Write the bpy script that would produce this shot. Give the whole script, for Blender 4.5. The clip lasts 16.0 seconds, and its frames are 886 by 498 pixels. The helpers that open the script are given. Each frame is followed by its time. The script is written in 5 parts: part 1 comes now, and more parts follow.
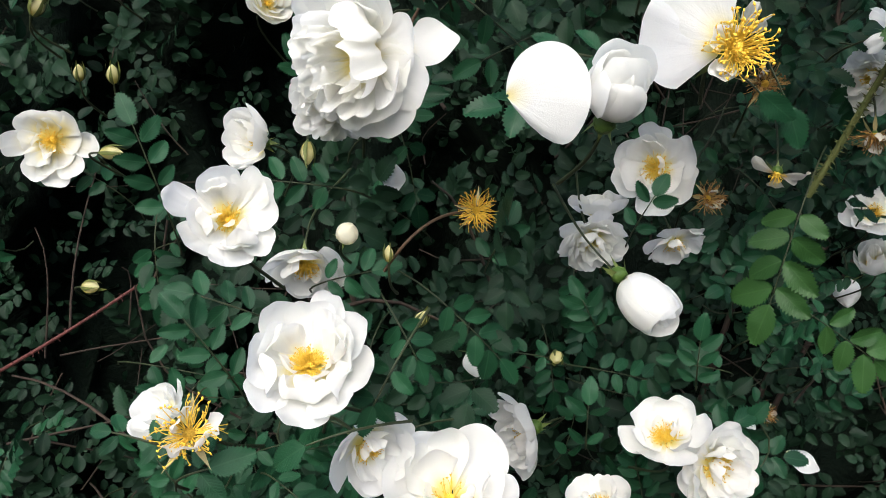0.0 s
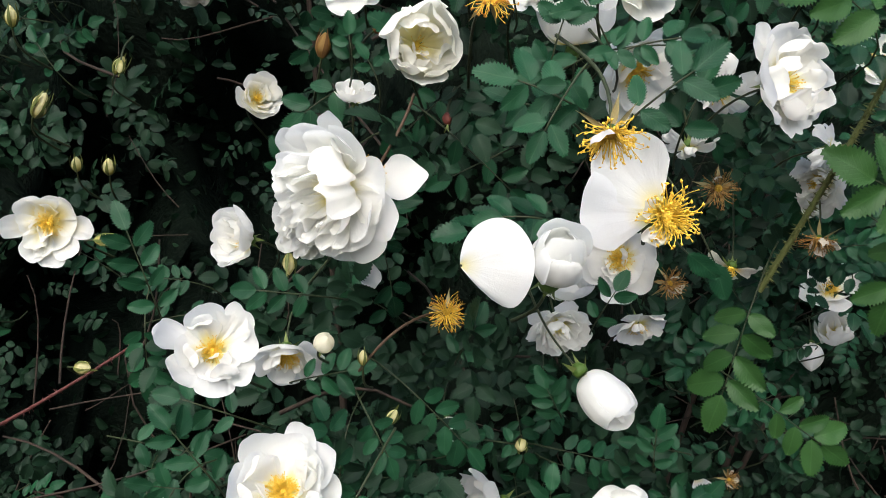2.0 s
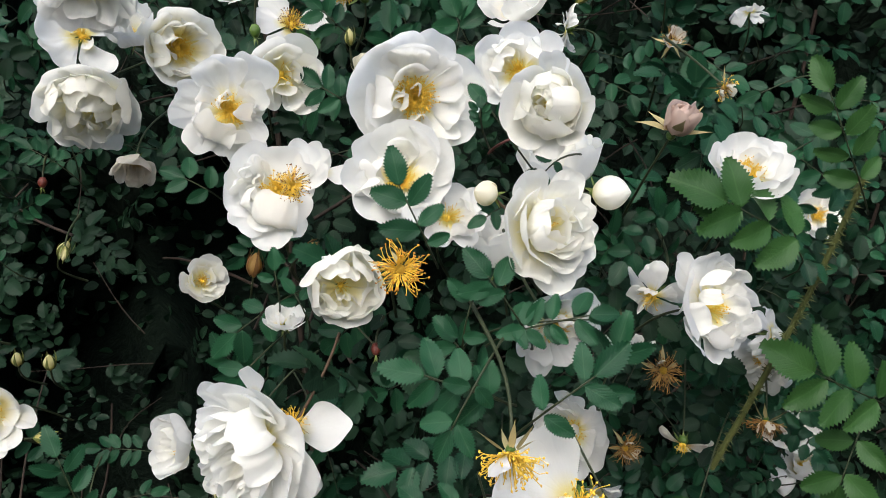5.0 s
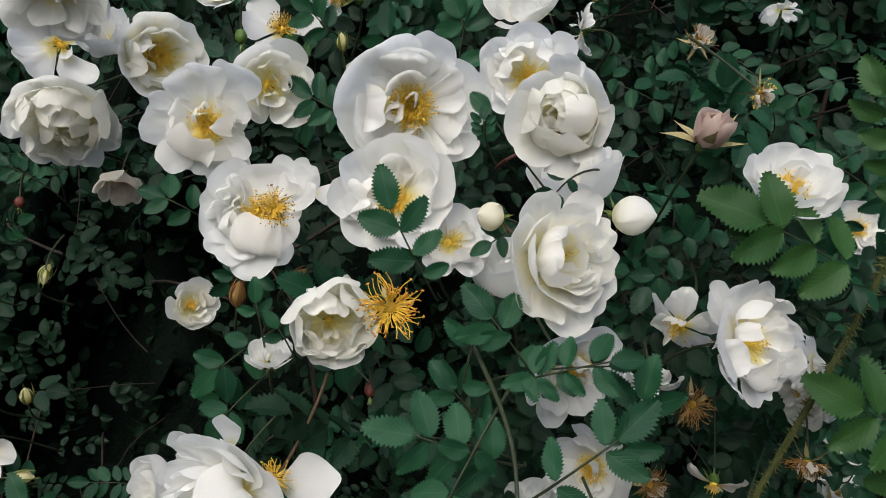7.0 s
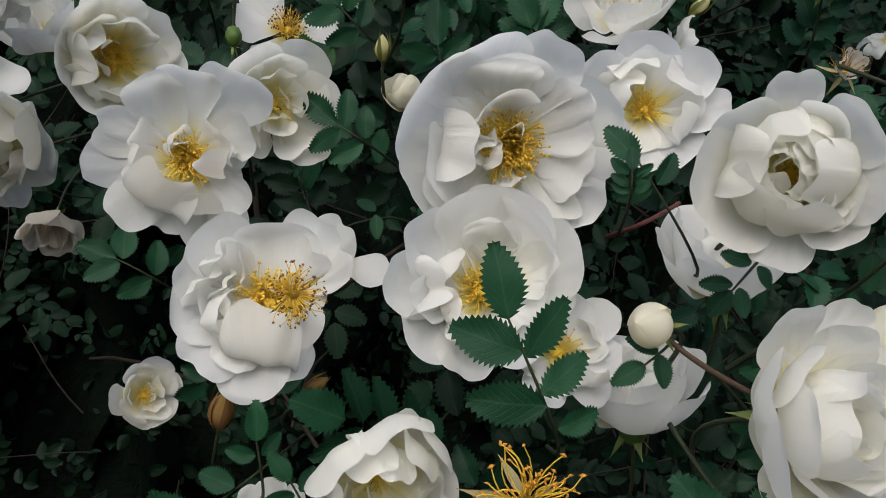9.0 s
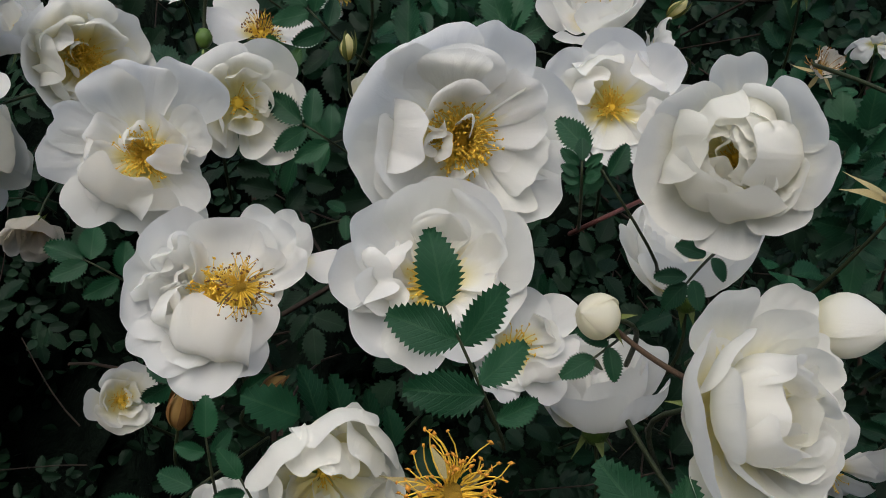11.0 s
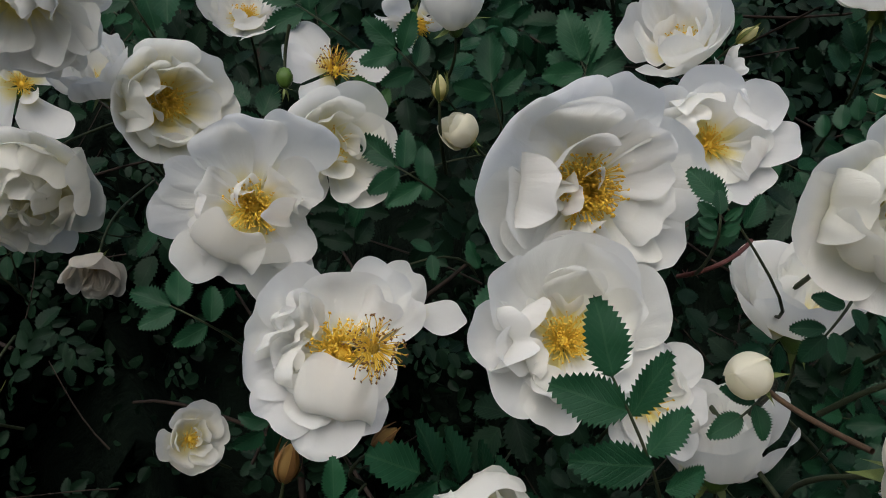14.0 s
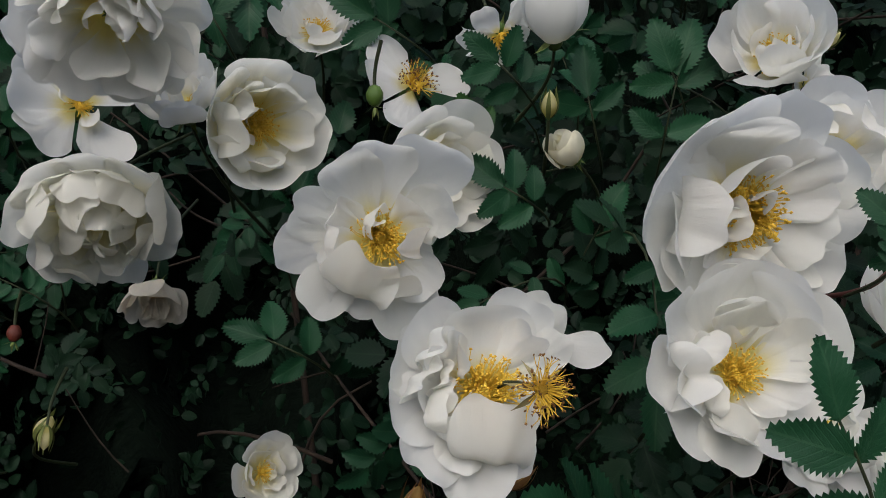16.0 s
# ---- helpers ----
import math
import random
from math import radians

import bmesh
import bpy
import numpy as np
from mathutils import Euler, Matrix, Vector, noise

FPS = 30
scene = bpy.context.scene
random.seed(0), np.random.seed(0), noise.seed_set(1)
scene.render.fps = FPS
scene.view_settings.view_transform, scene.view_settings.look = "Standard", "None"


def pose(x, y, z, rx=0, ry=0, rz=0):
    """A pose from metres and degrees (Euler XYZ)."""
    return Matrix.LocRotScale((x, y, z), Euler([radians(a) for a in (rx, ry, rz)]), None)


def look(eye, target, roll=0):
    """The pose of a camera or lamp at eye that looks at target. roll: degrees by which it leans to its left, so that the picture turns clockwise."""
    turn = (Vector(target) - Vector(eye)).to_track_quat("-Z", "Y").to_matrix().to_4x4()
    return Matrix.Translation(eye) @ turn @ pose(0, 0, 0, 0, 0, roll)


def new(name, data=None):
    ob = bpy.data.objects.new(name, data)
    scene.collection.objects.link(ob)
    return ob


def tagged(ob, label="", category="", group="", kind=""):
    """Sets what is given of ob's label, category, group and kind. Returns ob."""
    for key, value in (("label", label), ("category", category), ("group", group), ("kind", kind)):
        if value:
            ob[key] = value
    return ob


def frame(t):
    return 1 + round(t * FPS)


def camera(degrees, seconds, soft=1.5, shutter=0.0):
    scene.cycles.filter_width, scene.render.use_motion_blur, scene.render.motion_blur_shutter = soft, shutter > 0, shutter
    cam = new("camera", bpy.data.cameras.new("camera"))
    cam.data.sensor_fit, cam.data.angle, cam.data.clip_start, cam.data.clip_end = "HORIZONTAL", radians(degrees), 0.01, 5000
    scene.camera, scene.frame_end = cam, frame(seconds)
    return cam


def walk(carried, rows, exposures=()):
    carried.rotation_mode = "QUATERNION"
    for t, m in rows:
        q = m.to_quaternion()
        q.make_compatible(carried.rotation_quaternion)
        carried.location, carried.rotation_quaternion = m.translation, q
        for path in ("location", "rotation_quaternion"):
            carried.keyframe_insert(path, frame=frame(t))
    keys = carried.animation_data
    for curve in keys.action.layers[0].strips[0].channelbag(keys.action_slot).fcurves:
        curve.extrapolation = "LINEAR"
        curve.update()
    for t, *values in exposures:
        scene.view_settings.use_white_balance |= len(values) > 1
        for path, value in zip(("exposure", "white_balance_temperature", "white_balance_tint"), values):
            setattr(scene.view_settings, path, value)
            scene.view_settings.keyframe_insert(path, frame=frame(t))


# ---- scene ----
cam = camera(61.2, 16.0, soft=0.95)
PATH = [
    (0, (0.016, 0.009, 1.16), (-0.015, 1.951, 0.682), 0.3),
    (0.5, (0.025, 0.006, 1.171), (-0.003, 1.953, 0.712), 0.6),
    (1, (0.021, -0.001, 1.175), (0.028, 1.947, 0.723), 1.3),
    (1.5, (0.021, -0.006, 1.193), (0.019, 1.946, 0.76), 1.2),
    (2, (0.026, -0.009, 1.211), (0.019, 1.945, 0.781), 1.2),
    (2.5, (0.032, -0.016, 1.227), (0.029, 1.935, 0.79), 1.3),
    (3, (0.036, -0.025, 1.241), (0.052, 1.933, 0.834), 1.2),
    (3.5, (0.043, -0.029, 1.259), (0.029, 1.938, 0.898), 1.5),
    (4, (0.04, -0.022, 1.269), (0.03, 1.95, 0.936), 1.1),
    (4.5, (0.049, -0.002, 1.29), (0.048, 1.977, 0.995), -0.0),
    (4.7, (0.052, 0.005, 1.295), (0.067, 1.982, 0.989), -0.4),
    (6.8, (0.074, 0.021, 1.306), (0.059, 1.999, 1.015), -0.7),
    (7, (0.064, 0.051, 1.303), (0.031, 2.03, 1.012), -1.0),
    (7.5, (0.031, 0.11, 1.306), (0.129, 2.088, 1.025), -0.8),
    (8, (0.013, 0.143, 1.306), (0.185, 2.115, 1.023), -1.5),
    (8.5, (0.022, 0.153, 1.307), (0.122, 2.132, 1.037), -1.0),
    (9, (0.018, 0.166, 1.31), (0.113, 2.152, 1.096), 1.0),
    (9.2, (0.023, 0.169, 1.305), (0.088, 2.161, 1.142), 1.0),
    (11.3, (0.035, 0.166, 1.303), (0.096, 2.158, 1.138), 0.8),
    (11.5, (0.033, 0.163, 1.303), (0.104, 2.155, 1.137), 0.7),
    (12, (0.036, 0.16, 1.307), (0.1, 2.152, 1.145), 0.5),
    (12.5, (0.037, 0.161, 1.308), (0.106, 2.153, 1.149), 0.3),
    (13, (0.026, 0.169, 1.31), (0.105, 2.161, 1.153), 0.3),
    (13.5, (0.011, 0.176, 1.312), (0.098, 2.167, 1.135), -0.0),
    (14, (-0.001, 0.173, 1.317), (0.074, 2.165, 1.156), -0.2),
    (14.5, (-0.013, 0.176, 1.322), (0.063, 2.168, 1.171), -0.5),
    (15, (-0.024, 0.18, 1.323), (0.073, 2.171, 1.164), -0.7),
    (15.5, (-0.034, 0.184, 1.323), (0.083, 2.174, 1.159), -0.9),
    (16, (-0.046, 0.188, 1.325), (0.087, 2.177, 1.165), -1.5),
]
walk(cam, [(t, look(eye, target, roll)) for t, eye, target, roll in PATH], [(0.0, 0.88), (3.0, 0.8), (4.5, 0.72), (7.0, 0.16), (7.5, 0.14), (8.0, 0.0), (9.0, -0.14), (12.0, -0.22), (16.0, -0.36)])

# ---- sky and light: a bright overcast day ----
ELEV, TURN_SUN = radians(47), radians(195)
sky_world = bpy.data.worlds.new("overcast_sky")
scene.world = sky_world
sky_world.use_nodes = True
wn = sky_world.node_tree.nodes
wl = sky_world.node_tree.links
sky_tex = wn.new("ShaderNodeTexSky")
sky_tex.sky_type = "NISHITA"
sky_tex.sun_disc = False
sky_tex.sun_elevation, sky_tex.sun_rotation = ELEV, TURN_SUN
sky_tex.dust_density, sky_tex.air_density, sky_tex.ozone_density = 4.0, 1.0, 1.0
cloud = wn.new("ShaderNodeHueSaturation")
cloud.inputs["Saturation"].default_value = 0.95
wl.new(sky_tex.outputs[0], cloud.inputs["Color"])
wl.new(cloud.outputs[0], wn["Background"].inputs["Color"])
wn["Background"].inputs["Strength"].default_value = 0.205

sun = new("sun", bpy.data.lights.new("sun", "SUN"))
sun.data.energy, sun.data.angle, sun.data.color = 1.6, radians(60), (0.91, 0.955, 1.0)
sun.matrix_world = look((0, 0, 0), (-math.sin(TURN_SUN) * math.cos(ELEV), -math.cos(TURN_SUN) * math.cos(ELEV), -math.sin(ELEV)))


# ---- materials ----
def material(name, rough=0.5, spec=0.3):
    mat = bpy.data.materials.new(name)
    mat.use_nodes = True
    bsdf = mat.node_tree.nodes["Principled BSDF"]
    bsdf.inputs["Roughness"].default_value = rough
    bsdf.inputs["Specular IOR Level"].default_value = spec
    return mat, mat.node_tree.nodes, mat.node_tree.links, bsdf


def math_node(nodes, links, op, a, b=None):
    n = nodes.new("ShaderNodeMath")
    n.operation = op
    for slot, value in enumerate((a, b)):
        if value is None:
            continue
        if isinstance(value, (int, float)):
            n.inputs[slot].default_value = value
        else:
            links.new(value, n.inputs[slot])
    return n.outputs[0]


def noise_node(nodes, links, scale, detail=3.0, vector=None):
    n = nodes.new("ShaderNodeTexNoise")
    n.inputs["Scale"].default_value, n.inputs["Detail"].default_value = scale, detail
    if vector is not None:
        links.new(vector, n.inputs["Vector"])
    return n.outputs["Fac"]


def ramp_node(nodes, links, fac, stops):
    n = nodes.new("ShaderNodeValToRGB")
    while len(n.color_ramp.elements) < len(stops):
        n.color_ramp.elements.new(0.5)
    for el, (where, colour) in zip(n.color_ramp.elements, stops):
        el.position, el.color = where, (*colour, 1)
    links.new(fac, n.inputs["Fac"])
    return n.outputs["Color"]


def mix_node(nodes, links, fac, a, b, kind="MIX"):
    n = nodes.new("ShaderNodeMix")
    n.data_type, n.blend_type = "RGBA", kind
    for slot, value in ((0, fac), (6, a), (7, b)):
        if isinstance(value, (int, float)):
            n.inputs[slot].default_value = value
        elif isinstance(value, tuple):
            n.inputs[slot].default_value = (*value, 1)
        else:
            links.new(value, n.inputs[slot])
    return n.outputs[2]


def bump_node(nodes, links, height, strength, distance):
    n = nodes.new("ShaderNodeBump")
    n.inputs["Strength"].default_value, n.inputs["Distance"].default_value = strength, distance
    links.new(height, n.inputs["Height"])
    return n.outputs[0]


def let_light_through(nodes, links, bsdf, colour, share):
    thin = nodes.new("ShaderNodeBsdfTranslucent")
    links.new(colour, thin.inputs["Color"])
    both = nodes.new("ShaderNodeMixShader")
    both.inputs[0].default_value = share
    links.new(bsdf.outputs[0], both.inputs[1])
    links.new(thin.outputs[0], both.inputs[2])
    links.new(both.outputs[0], nodes["Material Output"].inputs["Surface"])


def petal_material(name, white, claw, claw_end, blotch=0.0, brown=(0.3, 0.17, 0.06)):
    """Petal tissue: white, yellow towards the claw, with fine veins that fan out from it."""
    mat, n, l, bsdf = material(name, 0.42, 0.4)
    uv = n.new("ShaderNodeUVMap").outputs[0]
    split = n.new("ShaderNodeSeparateXYZ")
    l.new(uv, split.inputs[0])
    soft = noise_node(n, l, 160, 3)
    along = math_node(n, l, "ADD", split.outputs[1], math_node(n, l, "MULTIPLY", math_node(n, l, "SUBTRACT", soft, 0.5), 0.25))
    colour = ramp_node(n, l, along, [(0.0, claw), (claw_end * 0.5, tuple(0.8 * c + 0.2 * w for c, w in zip(claw, white))), (claw_end * 0.8, tuple(0.25 * c + 0.75 * w for c, w in zip(claw, white))), (claw_end * 1.15, white)])
    tone = n.new("ShaderNodeObjectInfo").outputs["Random"]
    colour = mix_node(n, l, math_node(n, l, "MULTIPLY", tone, 0.3), colour, (0.91, 0.91, 0.80), "MULTIPLY")
    if blotch:
        spots = ramp_node(n, l, noise_node(n, l, 210, 4), [(0.55, (0, 0, 0)), (0.72, (1, 1, 1))])
        colour = mix_node(n, l, math_node(n, l, "MULTIPLY", spots, blotch), colour, brown)
    stretch = n.new("ShaderNodeMapping")
    stretch.inputs["Scale"].default_value = (26, 2.2, 1)
    l.new(uv, stretch.inputs["Vector"])
    veins = noise_node(n, l, 1.0, 4, stretch.outputs[0])
    folds = noise_node(n, l, 130, 3)
    height = math_node(n, l, "ADD", veins, math_node(n, l, "MULTIPLY", folds, 0.8))
    l.new(bump_node(n, l, height, 0.5, 0.0011), bsdf.inputs["Normal"])
    l.new(colour, bsdf.inputs["Base Color"])
    let_light_through(n, l, bsdf, colour, 0.5)
    return mat


def leaf_material(name, deep, pale, vein, island=False, rough=0.5):
    """Leaf blade with a pale midrib, side veins and mottling; every leaflet has a tone of its own."""
    mat, n, l, bsdf = material(name, rough - 0.1, 0.17)
    uv = n.new("ShaderNodeUVMap").outputs[0]
    split = n.new("ShaderNodeSeparateXYZ")
    l.new(uv, split.inputs[0])
    side = math_node(n, l, "ABSOLUTE", math_node(n, l, "SUBTRACT", split.outputs[0], 0.5))
    slant = math_node(n, l, "SUBTRACT", math_node(n, l, "MULTIPLY", split.outputs[1], 8.0), math_node(n, l, "MULTIPLY", side, 7.0))
    lateral = math_node(n, l, "POWER", math_node(n, l, "ABSOLUTE", math_node(n, l, "COSINE", math_node(n, l, "MULTIPLY", slant, math.pi))), 24.0)
    rib = math_node(n, l, "LESS_THAN", side, 0.022)
    veins = math_node(n, l, "MAXIMUM", math_node(n, l, "MULTIPLY", lateral, 0.45), rib)
    if island:
        tone = n.new("ShaderNodeNewGeometry").outputs["Random Per Island"]
    else:
        tone = n.new("ShaderNodeObjectInfo").outputs["Random"]
    colour = mix_node(n, l, tone, deep, pale)
    mottle = noise_node(n, l, 130, 4)
    colour = mix_node(n, l, math_node(n, l, "MULTIPLY", mottle, 0.5), colour, tuple(0.6 * c for c in deep))
    colour = mix_node(n, l, math_node(n, l, "MULTIPLY", veins, 0.2), colour, vein)
    height = math_node(n, l, "SUBTRACT", math_node(n, l, "MULTIPLY", noise_node(n, l, 420, 2), 0.4), veins)
    l.new(bump_node(n, l, height, 0.5, 0.00025), bsdf.inputs["Normal"])
    l.new(colour, bsdf.inputs["Base Color"])
    let_light_through(n, l, bsdf, colour, 0.18)
    return mat


def plain_material(name, dark, light, scale, rough=0.6, bump=0.3, depth=0.0008, spec=0.3):
    """Two tones mixed by a coarse and a fine noise, with fine relief."""
    mat, n, l, bsdf = material(name, rough, spec)
    coarse, fine = noise_node(n, l, scale, 4), noise_node(n, l, scale * 6, 3)
    fac = math_node(n, l, "ADD", math_node(n, l, "MULTIPLY", coarse, 0.6), math_node(n, l, "MULTIPLY", fine, 0.4))
    l.new(ramp_node(n, l, fac, [(0.3, dark), (0.7, light)]), bsdf.inputs["Base Color"])
    l.new(bump_node(n, l, fine, bump, depth), bsdf.inputs["Normal"])
    return mat


PETAL = petal_material("white_petal", (0.945, 0.95, 0.935), (0.88, 0.76, 0.2), 0.38)
PETAL_WARM = petal_material("inner_white_petal", (0.945, 0.945, 0.92), (0.89, 0.77, 0.2), 0.45)
PETAL_IVORY = petal_material("ivory_white_petal", (0.93, 0.925, 0.875), (0.90, 0.82, 0.38), 0.62)
PETAL_PLAIN = petal_material("plain_white_petal", (0.94, 0.945, 0.925), (0.90, 0.89, 0.72), 0.25)
PETAL_GOLD = petal_material("yellow_based_petal", (0.93, 0.93, 0.89), (0.88, 0.74, 0.2), 0.7)
PETAL_CREAM = petal_material("cream_petal", (0.90, 0.87, 0.72), (0.78, 0.66, 0.25), 0.55)
PETAL_BUD = petal_material("bud_petal", (0.80, 0.75, 0.42), (0.56, 0.50, 0.16), 0.6)
PETAL_HUSK = petal_material("brown_bud_petal", (0.48, 0.30, 0.10), (0.28, 0.15, 0.05), 0.5, 0.4)
PETAL_OLD = petal_material("withered_petal", (0.78, 0.74, 0.66), (0.6, 0.4, 0.12), 0.4, 0.55)
PETAL_PINK = petal_material("pink_withered_petal", (0.72, 0.57, 0.50), (0.5, 0.3, 0.18), 0.4, 0.6, (0.22, 0.1, 0.06))
LEAF = leaf_material("dark_rose_leaf", (0.0072, 0.0415, 0.0178), (0.0172, 0.082, 0.0342), (0.0625, 0.1375, 0.0688))
LEAF_BRIGHT = leaf_material("fresh_rose_leaf", (0.018, 0.06, 0.014), (0.036, 0.10, 0.025), (0.065, 0.145, 0.045))
# darker copy of the leaf, with the shade of inner foliage in its colour
LEAF_SHADED = leaf_material("shaded_inner_rose_leaf", (0.005, 0.0185, 0.009), (0.0125, 0.041, 0.0185), (0.035, 0.075, 0.0375), True, 0.65)
LEAF_MASS = leaf_material("rose_leaf_mass", (0.006, 0.033, 0.0155), (0.0145, 0.068, 0.031), (0.0625, 0.125, 0.0625), True)
FILAMENT = plain_material("stamen_yellow", (0.84, 0.52, 0.03), (0.90, 0.68, 0.11), 300, 0.5)
FILAMENT_DRY = plain_material("dry_stamen", (0.30, 0.15, 0.035), (0.5, 0.30, 0.09), 300, 0.7)
ANTHER = plain_material("anther_ochre", (0.74, 0.42, 0.03), (0.88, 0.60, 0.08), 500, 0.7)
DISC = plain_material("disc_orange", (0.50, 0.26, 0.015), (0.84, 0.56, 0.07), 900, 0.7, 1.0, 0.001)
ANTHER_ORANGE = plain_material("anther_orange", (0.46, 0.17, 0.02), (0.72, 0.34, 0.04), 500, 0.7)
FILAMENT_GOLD = plain_material("stamen_gold", (0.76, 0.43, 0.025), (0.89, 0.63, 0.09), 300, 0.5)
ANTHER_BROWN = plain_material("anther_brown", (0.09, 0.04, 0.015), (0.28, 0.13, 0.03), 500, 0.8)
SEPAL = plain_material("sepal_green", (0.06, 0.10, 0.02), (0.18, 0.21, 0.06), 250, 0.5)
SEPAL_BUD = plain_material("bud_sepal", (0.045, 0.07, 0.014), (0.15, 0.16, 0.04), 250, 0.5)
SEPAL_BROWN = plain_material("brown_sepal", (0.08, 0.035, 0.012), (0.26, 0.13, 0.035), 250, 0.5)
SEPAL_DRY = plain_material("dry_sepal", (0.20, 0.17, 0.07), (0.40, 0.33, 0.16), 250, 0.6)
HIP = plain_material("hip_green", (0.04, 0.085, 0.012), (0.08, 0.14, 0.025), 120, 0.35)
HIP_RED = plain_material("hip_red", (0.06, 0.012, 0.01), (0.13, 0.03, 0.016), 120, 0.35)
STALK = plain_material("green_stalk", (0.014, 0.024, 0.009), (0.038, 0.044, 0.018), 200, 0.5)
STALK_BROWN = plain_material("brown_stalk", (0.035, 0.02, 0.012), (0.10, 0.06, 0.032), 200, 0.6)
CANE_RED = plain_material("red_brown_cane", (0.06, 0.018, 0.017), (0.13, 0.042, 0.034), 160, 0.5)
CANE_GREEN = plain_material("bristly_green_cane", (0.045, 0.065, 0.016), (0.11, 0.115, 0.035), 160, 0.6)
TWIG = plain_material("grey_brown_twig", (0.012, 0.008, 0.006), (0.045, 0.03, 0.02), 90, 0.8)
SOIL = plain_material("dark_soil", (0.012, 0.009, 0.007), (0.05, 0.038, 0.028), 14, 0.95, 0.8, 0.01)
# near black: the shade between the shrubs' leaves is put into this colour
SHRUB_SHADE = plain_material("shrub_shade", (0.002, 0.004, 0.003), (0.006, 0.011, 0.007), 22, 0.95, 0.6, 0.02, 0.05)


# ---- mesh helpers ----
def grid_mesh(name, points, uvs, mats, close=False):
    """A smooth mesh from a grid of points (rows, columns, 3) with a UV per point; close joins the last column to the first."""
    rows, cols = points.shape[:2]
    idx = np.arange(rows * cols).reshape(rows, cols)
    if close:
        idx = np.concatenate([idx, idx[:, :1]], 1)
    quads = np.stack([idx[:-1, :-1], idx[:-1, 1:], idx[1:, 1:], idx[1:, :-1]], -1).reshape(-1, 4)
    return raw_mesh(name, points.reshape(-1, 3), quads, None if uvs is None else uvs.reshape(-1, 2), mats)


def raw_mesh(name, verts, faces, uvs, mats, slots=None, smooth=True):
    """A mesh from arrays: verts (n, 3), faces (m, 3 or 4), a UV per vertex, a material slot per face."""
    me = bpy.data.meshes.new(name)
    verts, faces = np.asarray(verts, np.float32), np.asarray(faces, np.int32)
    k = faces.shape[1]
    me.vertices.add(len(verts))
    me.vertices.foreach_set("co", verts.ravel())
    me.loops.add(faces.size)
    me.loops.foreach_set("vertex_index", faces.ravel())
    me.polygons.add(len(faces))
    me.polygons.foreach_set("loop_start", np.arange(len(faces), dtype=np.int32) * k)
    if uvs is not None:
        layer = me.uv_layers.new(name="UVMap")
        layer.data.foreach_set("uv", np.asarray(uvs, np.float32)[faces.ravel()].ravel())
    for mat in mats:
        me.materials.append(mat)
    if slots is not None:
        me.polygons.foreach_set("material_index", np.asarray(slots, np.int32))
    if smooth:
        me.polygons.foreach_set("use_smooth", np.ones(len(faces), bool))
    me.update(calc_edges=True)
    me.validate()
    return me


LOOSE_SEPALS = []


def part(name, me, parent, matrix=None, label=""):
    """One mesh as a part under a thing or under another part."""
    ob = new(name, me)
    ob.parent = parent
    if matrix is not None:
        ob.matrix_basis = matrix
    if label:
        ob["label"] = label
    if name == "sepal":
        LOOSE_SEPALS.append(ob)
    return ob


def tube_arrays(path, radii, sides=6):
    """Points of a tube along a path (n, 3): an array (n, sides, 3)."""
    path = np.asarray(path, float)
    step = np.gradient(path, axis=0)
    step /= np.linalg.norm(step, axis=1, keepdims=True) + 1e-12
    ref = np.array([0.31, 0.2, 0.93]) if abs(step[0] @ np.array([0.31, 0.2, 0.93])) < 0.9 else np.array([1.0, 0, 0])
    a = np.cross(step, ref)
    a /= np.linalg.norm(a, axis=1, keepdims=True) + 1e-12
    b = np.cross(step, a)
    ang = np.linspace(0, 2 * np.pi, sides, endpoint=False)
    ring = np.cos(ang)[None, :, None] * a[:, None] + np.sin(ang)[None, :, None] * b[:, None]
    return path[:, None] + ring * np.asarray(radii, float)[:, None, None]


def tube_mesh(name, path, radii, mats, sides=6):
    return grid_mesh(name, tube_arrays(path, radii, sides), None, mats, True)


def bezier(p0, p1, p2, p3, n=8):
    t = np.linspace(0, 1, n)[:, None]
    p0, p1, p2, p3 = (np.asarray(p, float) for p in (p0, p1, p2, p3))
    return (1 - t) ** 3 * p0 + 3 * t * (1 - t) ** 2 * p1 + 3 * t * t * (1 - t) * p2 + t ** 3 * p3


def lathe_mesh(name, profile, mats, sides=10):
    """A turned body from (radius, height) pairs."""
    ang = np.linspace(0, 2 * np.pi, sides, endpoint=False)
    pts = np.array([[(r * math.cos(a), r * math.sin(a), h) for a in ang] for r, h in profile])
    return grid_mesh(name, pts, None, mats, True)


def facing_matrix(at, face, roll=0.0):
    """A pose at a place whose z axis points along face."""
    turn = Vector(face).to_track_quat("Z", "Y").to_matrix().to_4x4()
    return Matrix.Translation(at) @ turn @ Matrix.Rotation(radians(roll), 4, "Z")


# ---- the setting: soil, the shrubs all round, out of which the bush grows ----
def ground_sheet():
    n = 60
    g = np.linspace(-1, 1, n + 1)
    g = np.sign(g) * np.abs(g) ** 3 * 60
    x, y = np.meshgrid(g, g)
    near = np.exp(-(x * x + y * y) / 40)
    z = near * (0.02 * np.sin(x * 3.1 + 1) * np.cos(y * 2.7) + 0.008 * np.sin(x * 11 + y * 7))
    me = grid_mesh("ground", np.stack([x, y, z], -1), None, [SOIL])
    tagged(new("ground", me), "dark bare soil under the rose bush", "ground", kind="structure")


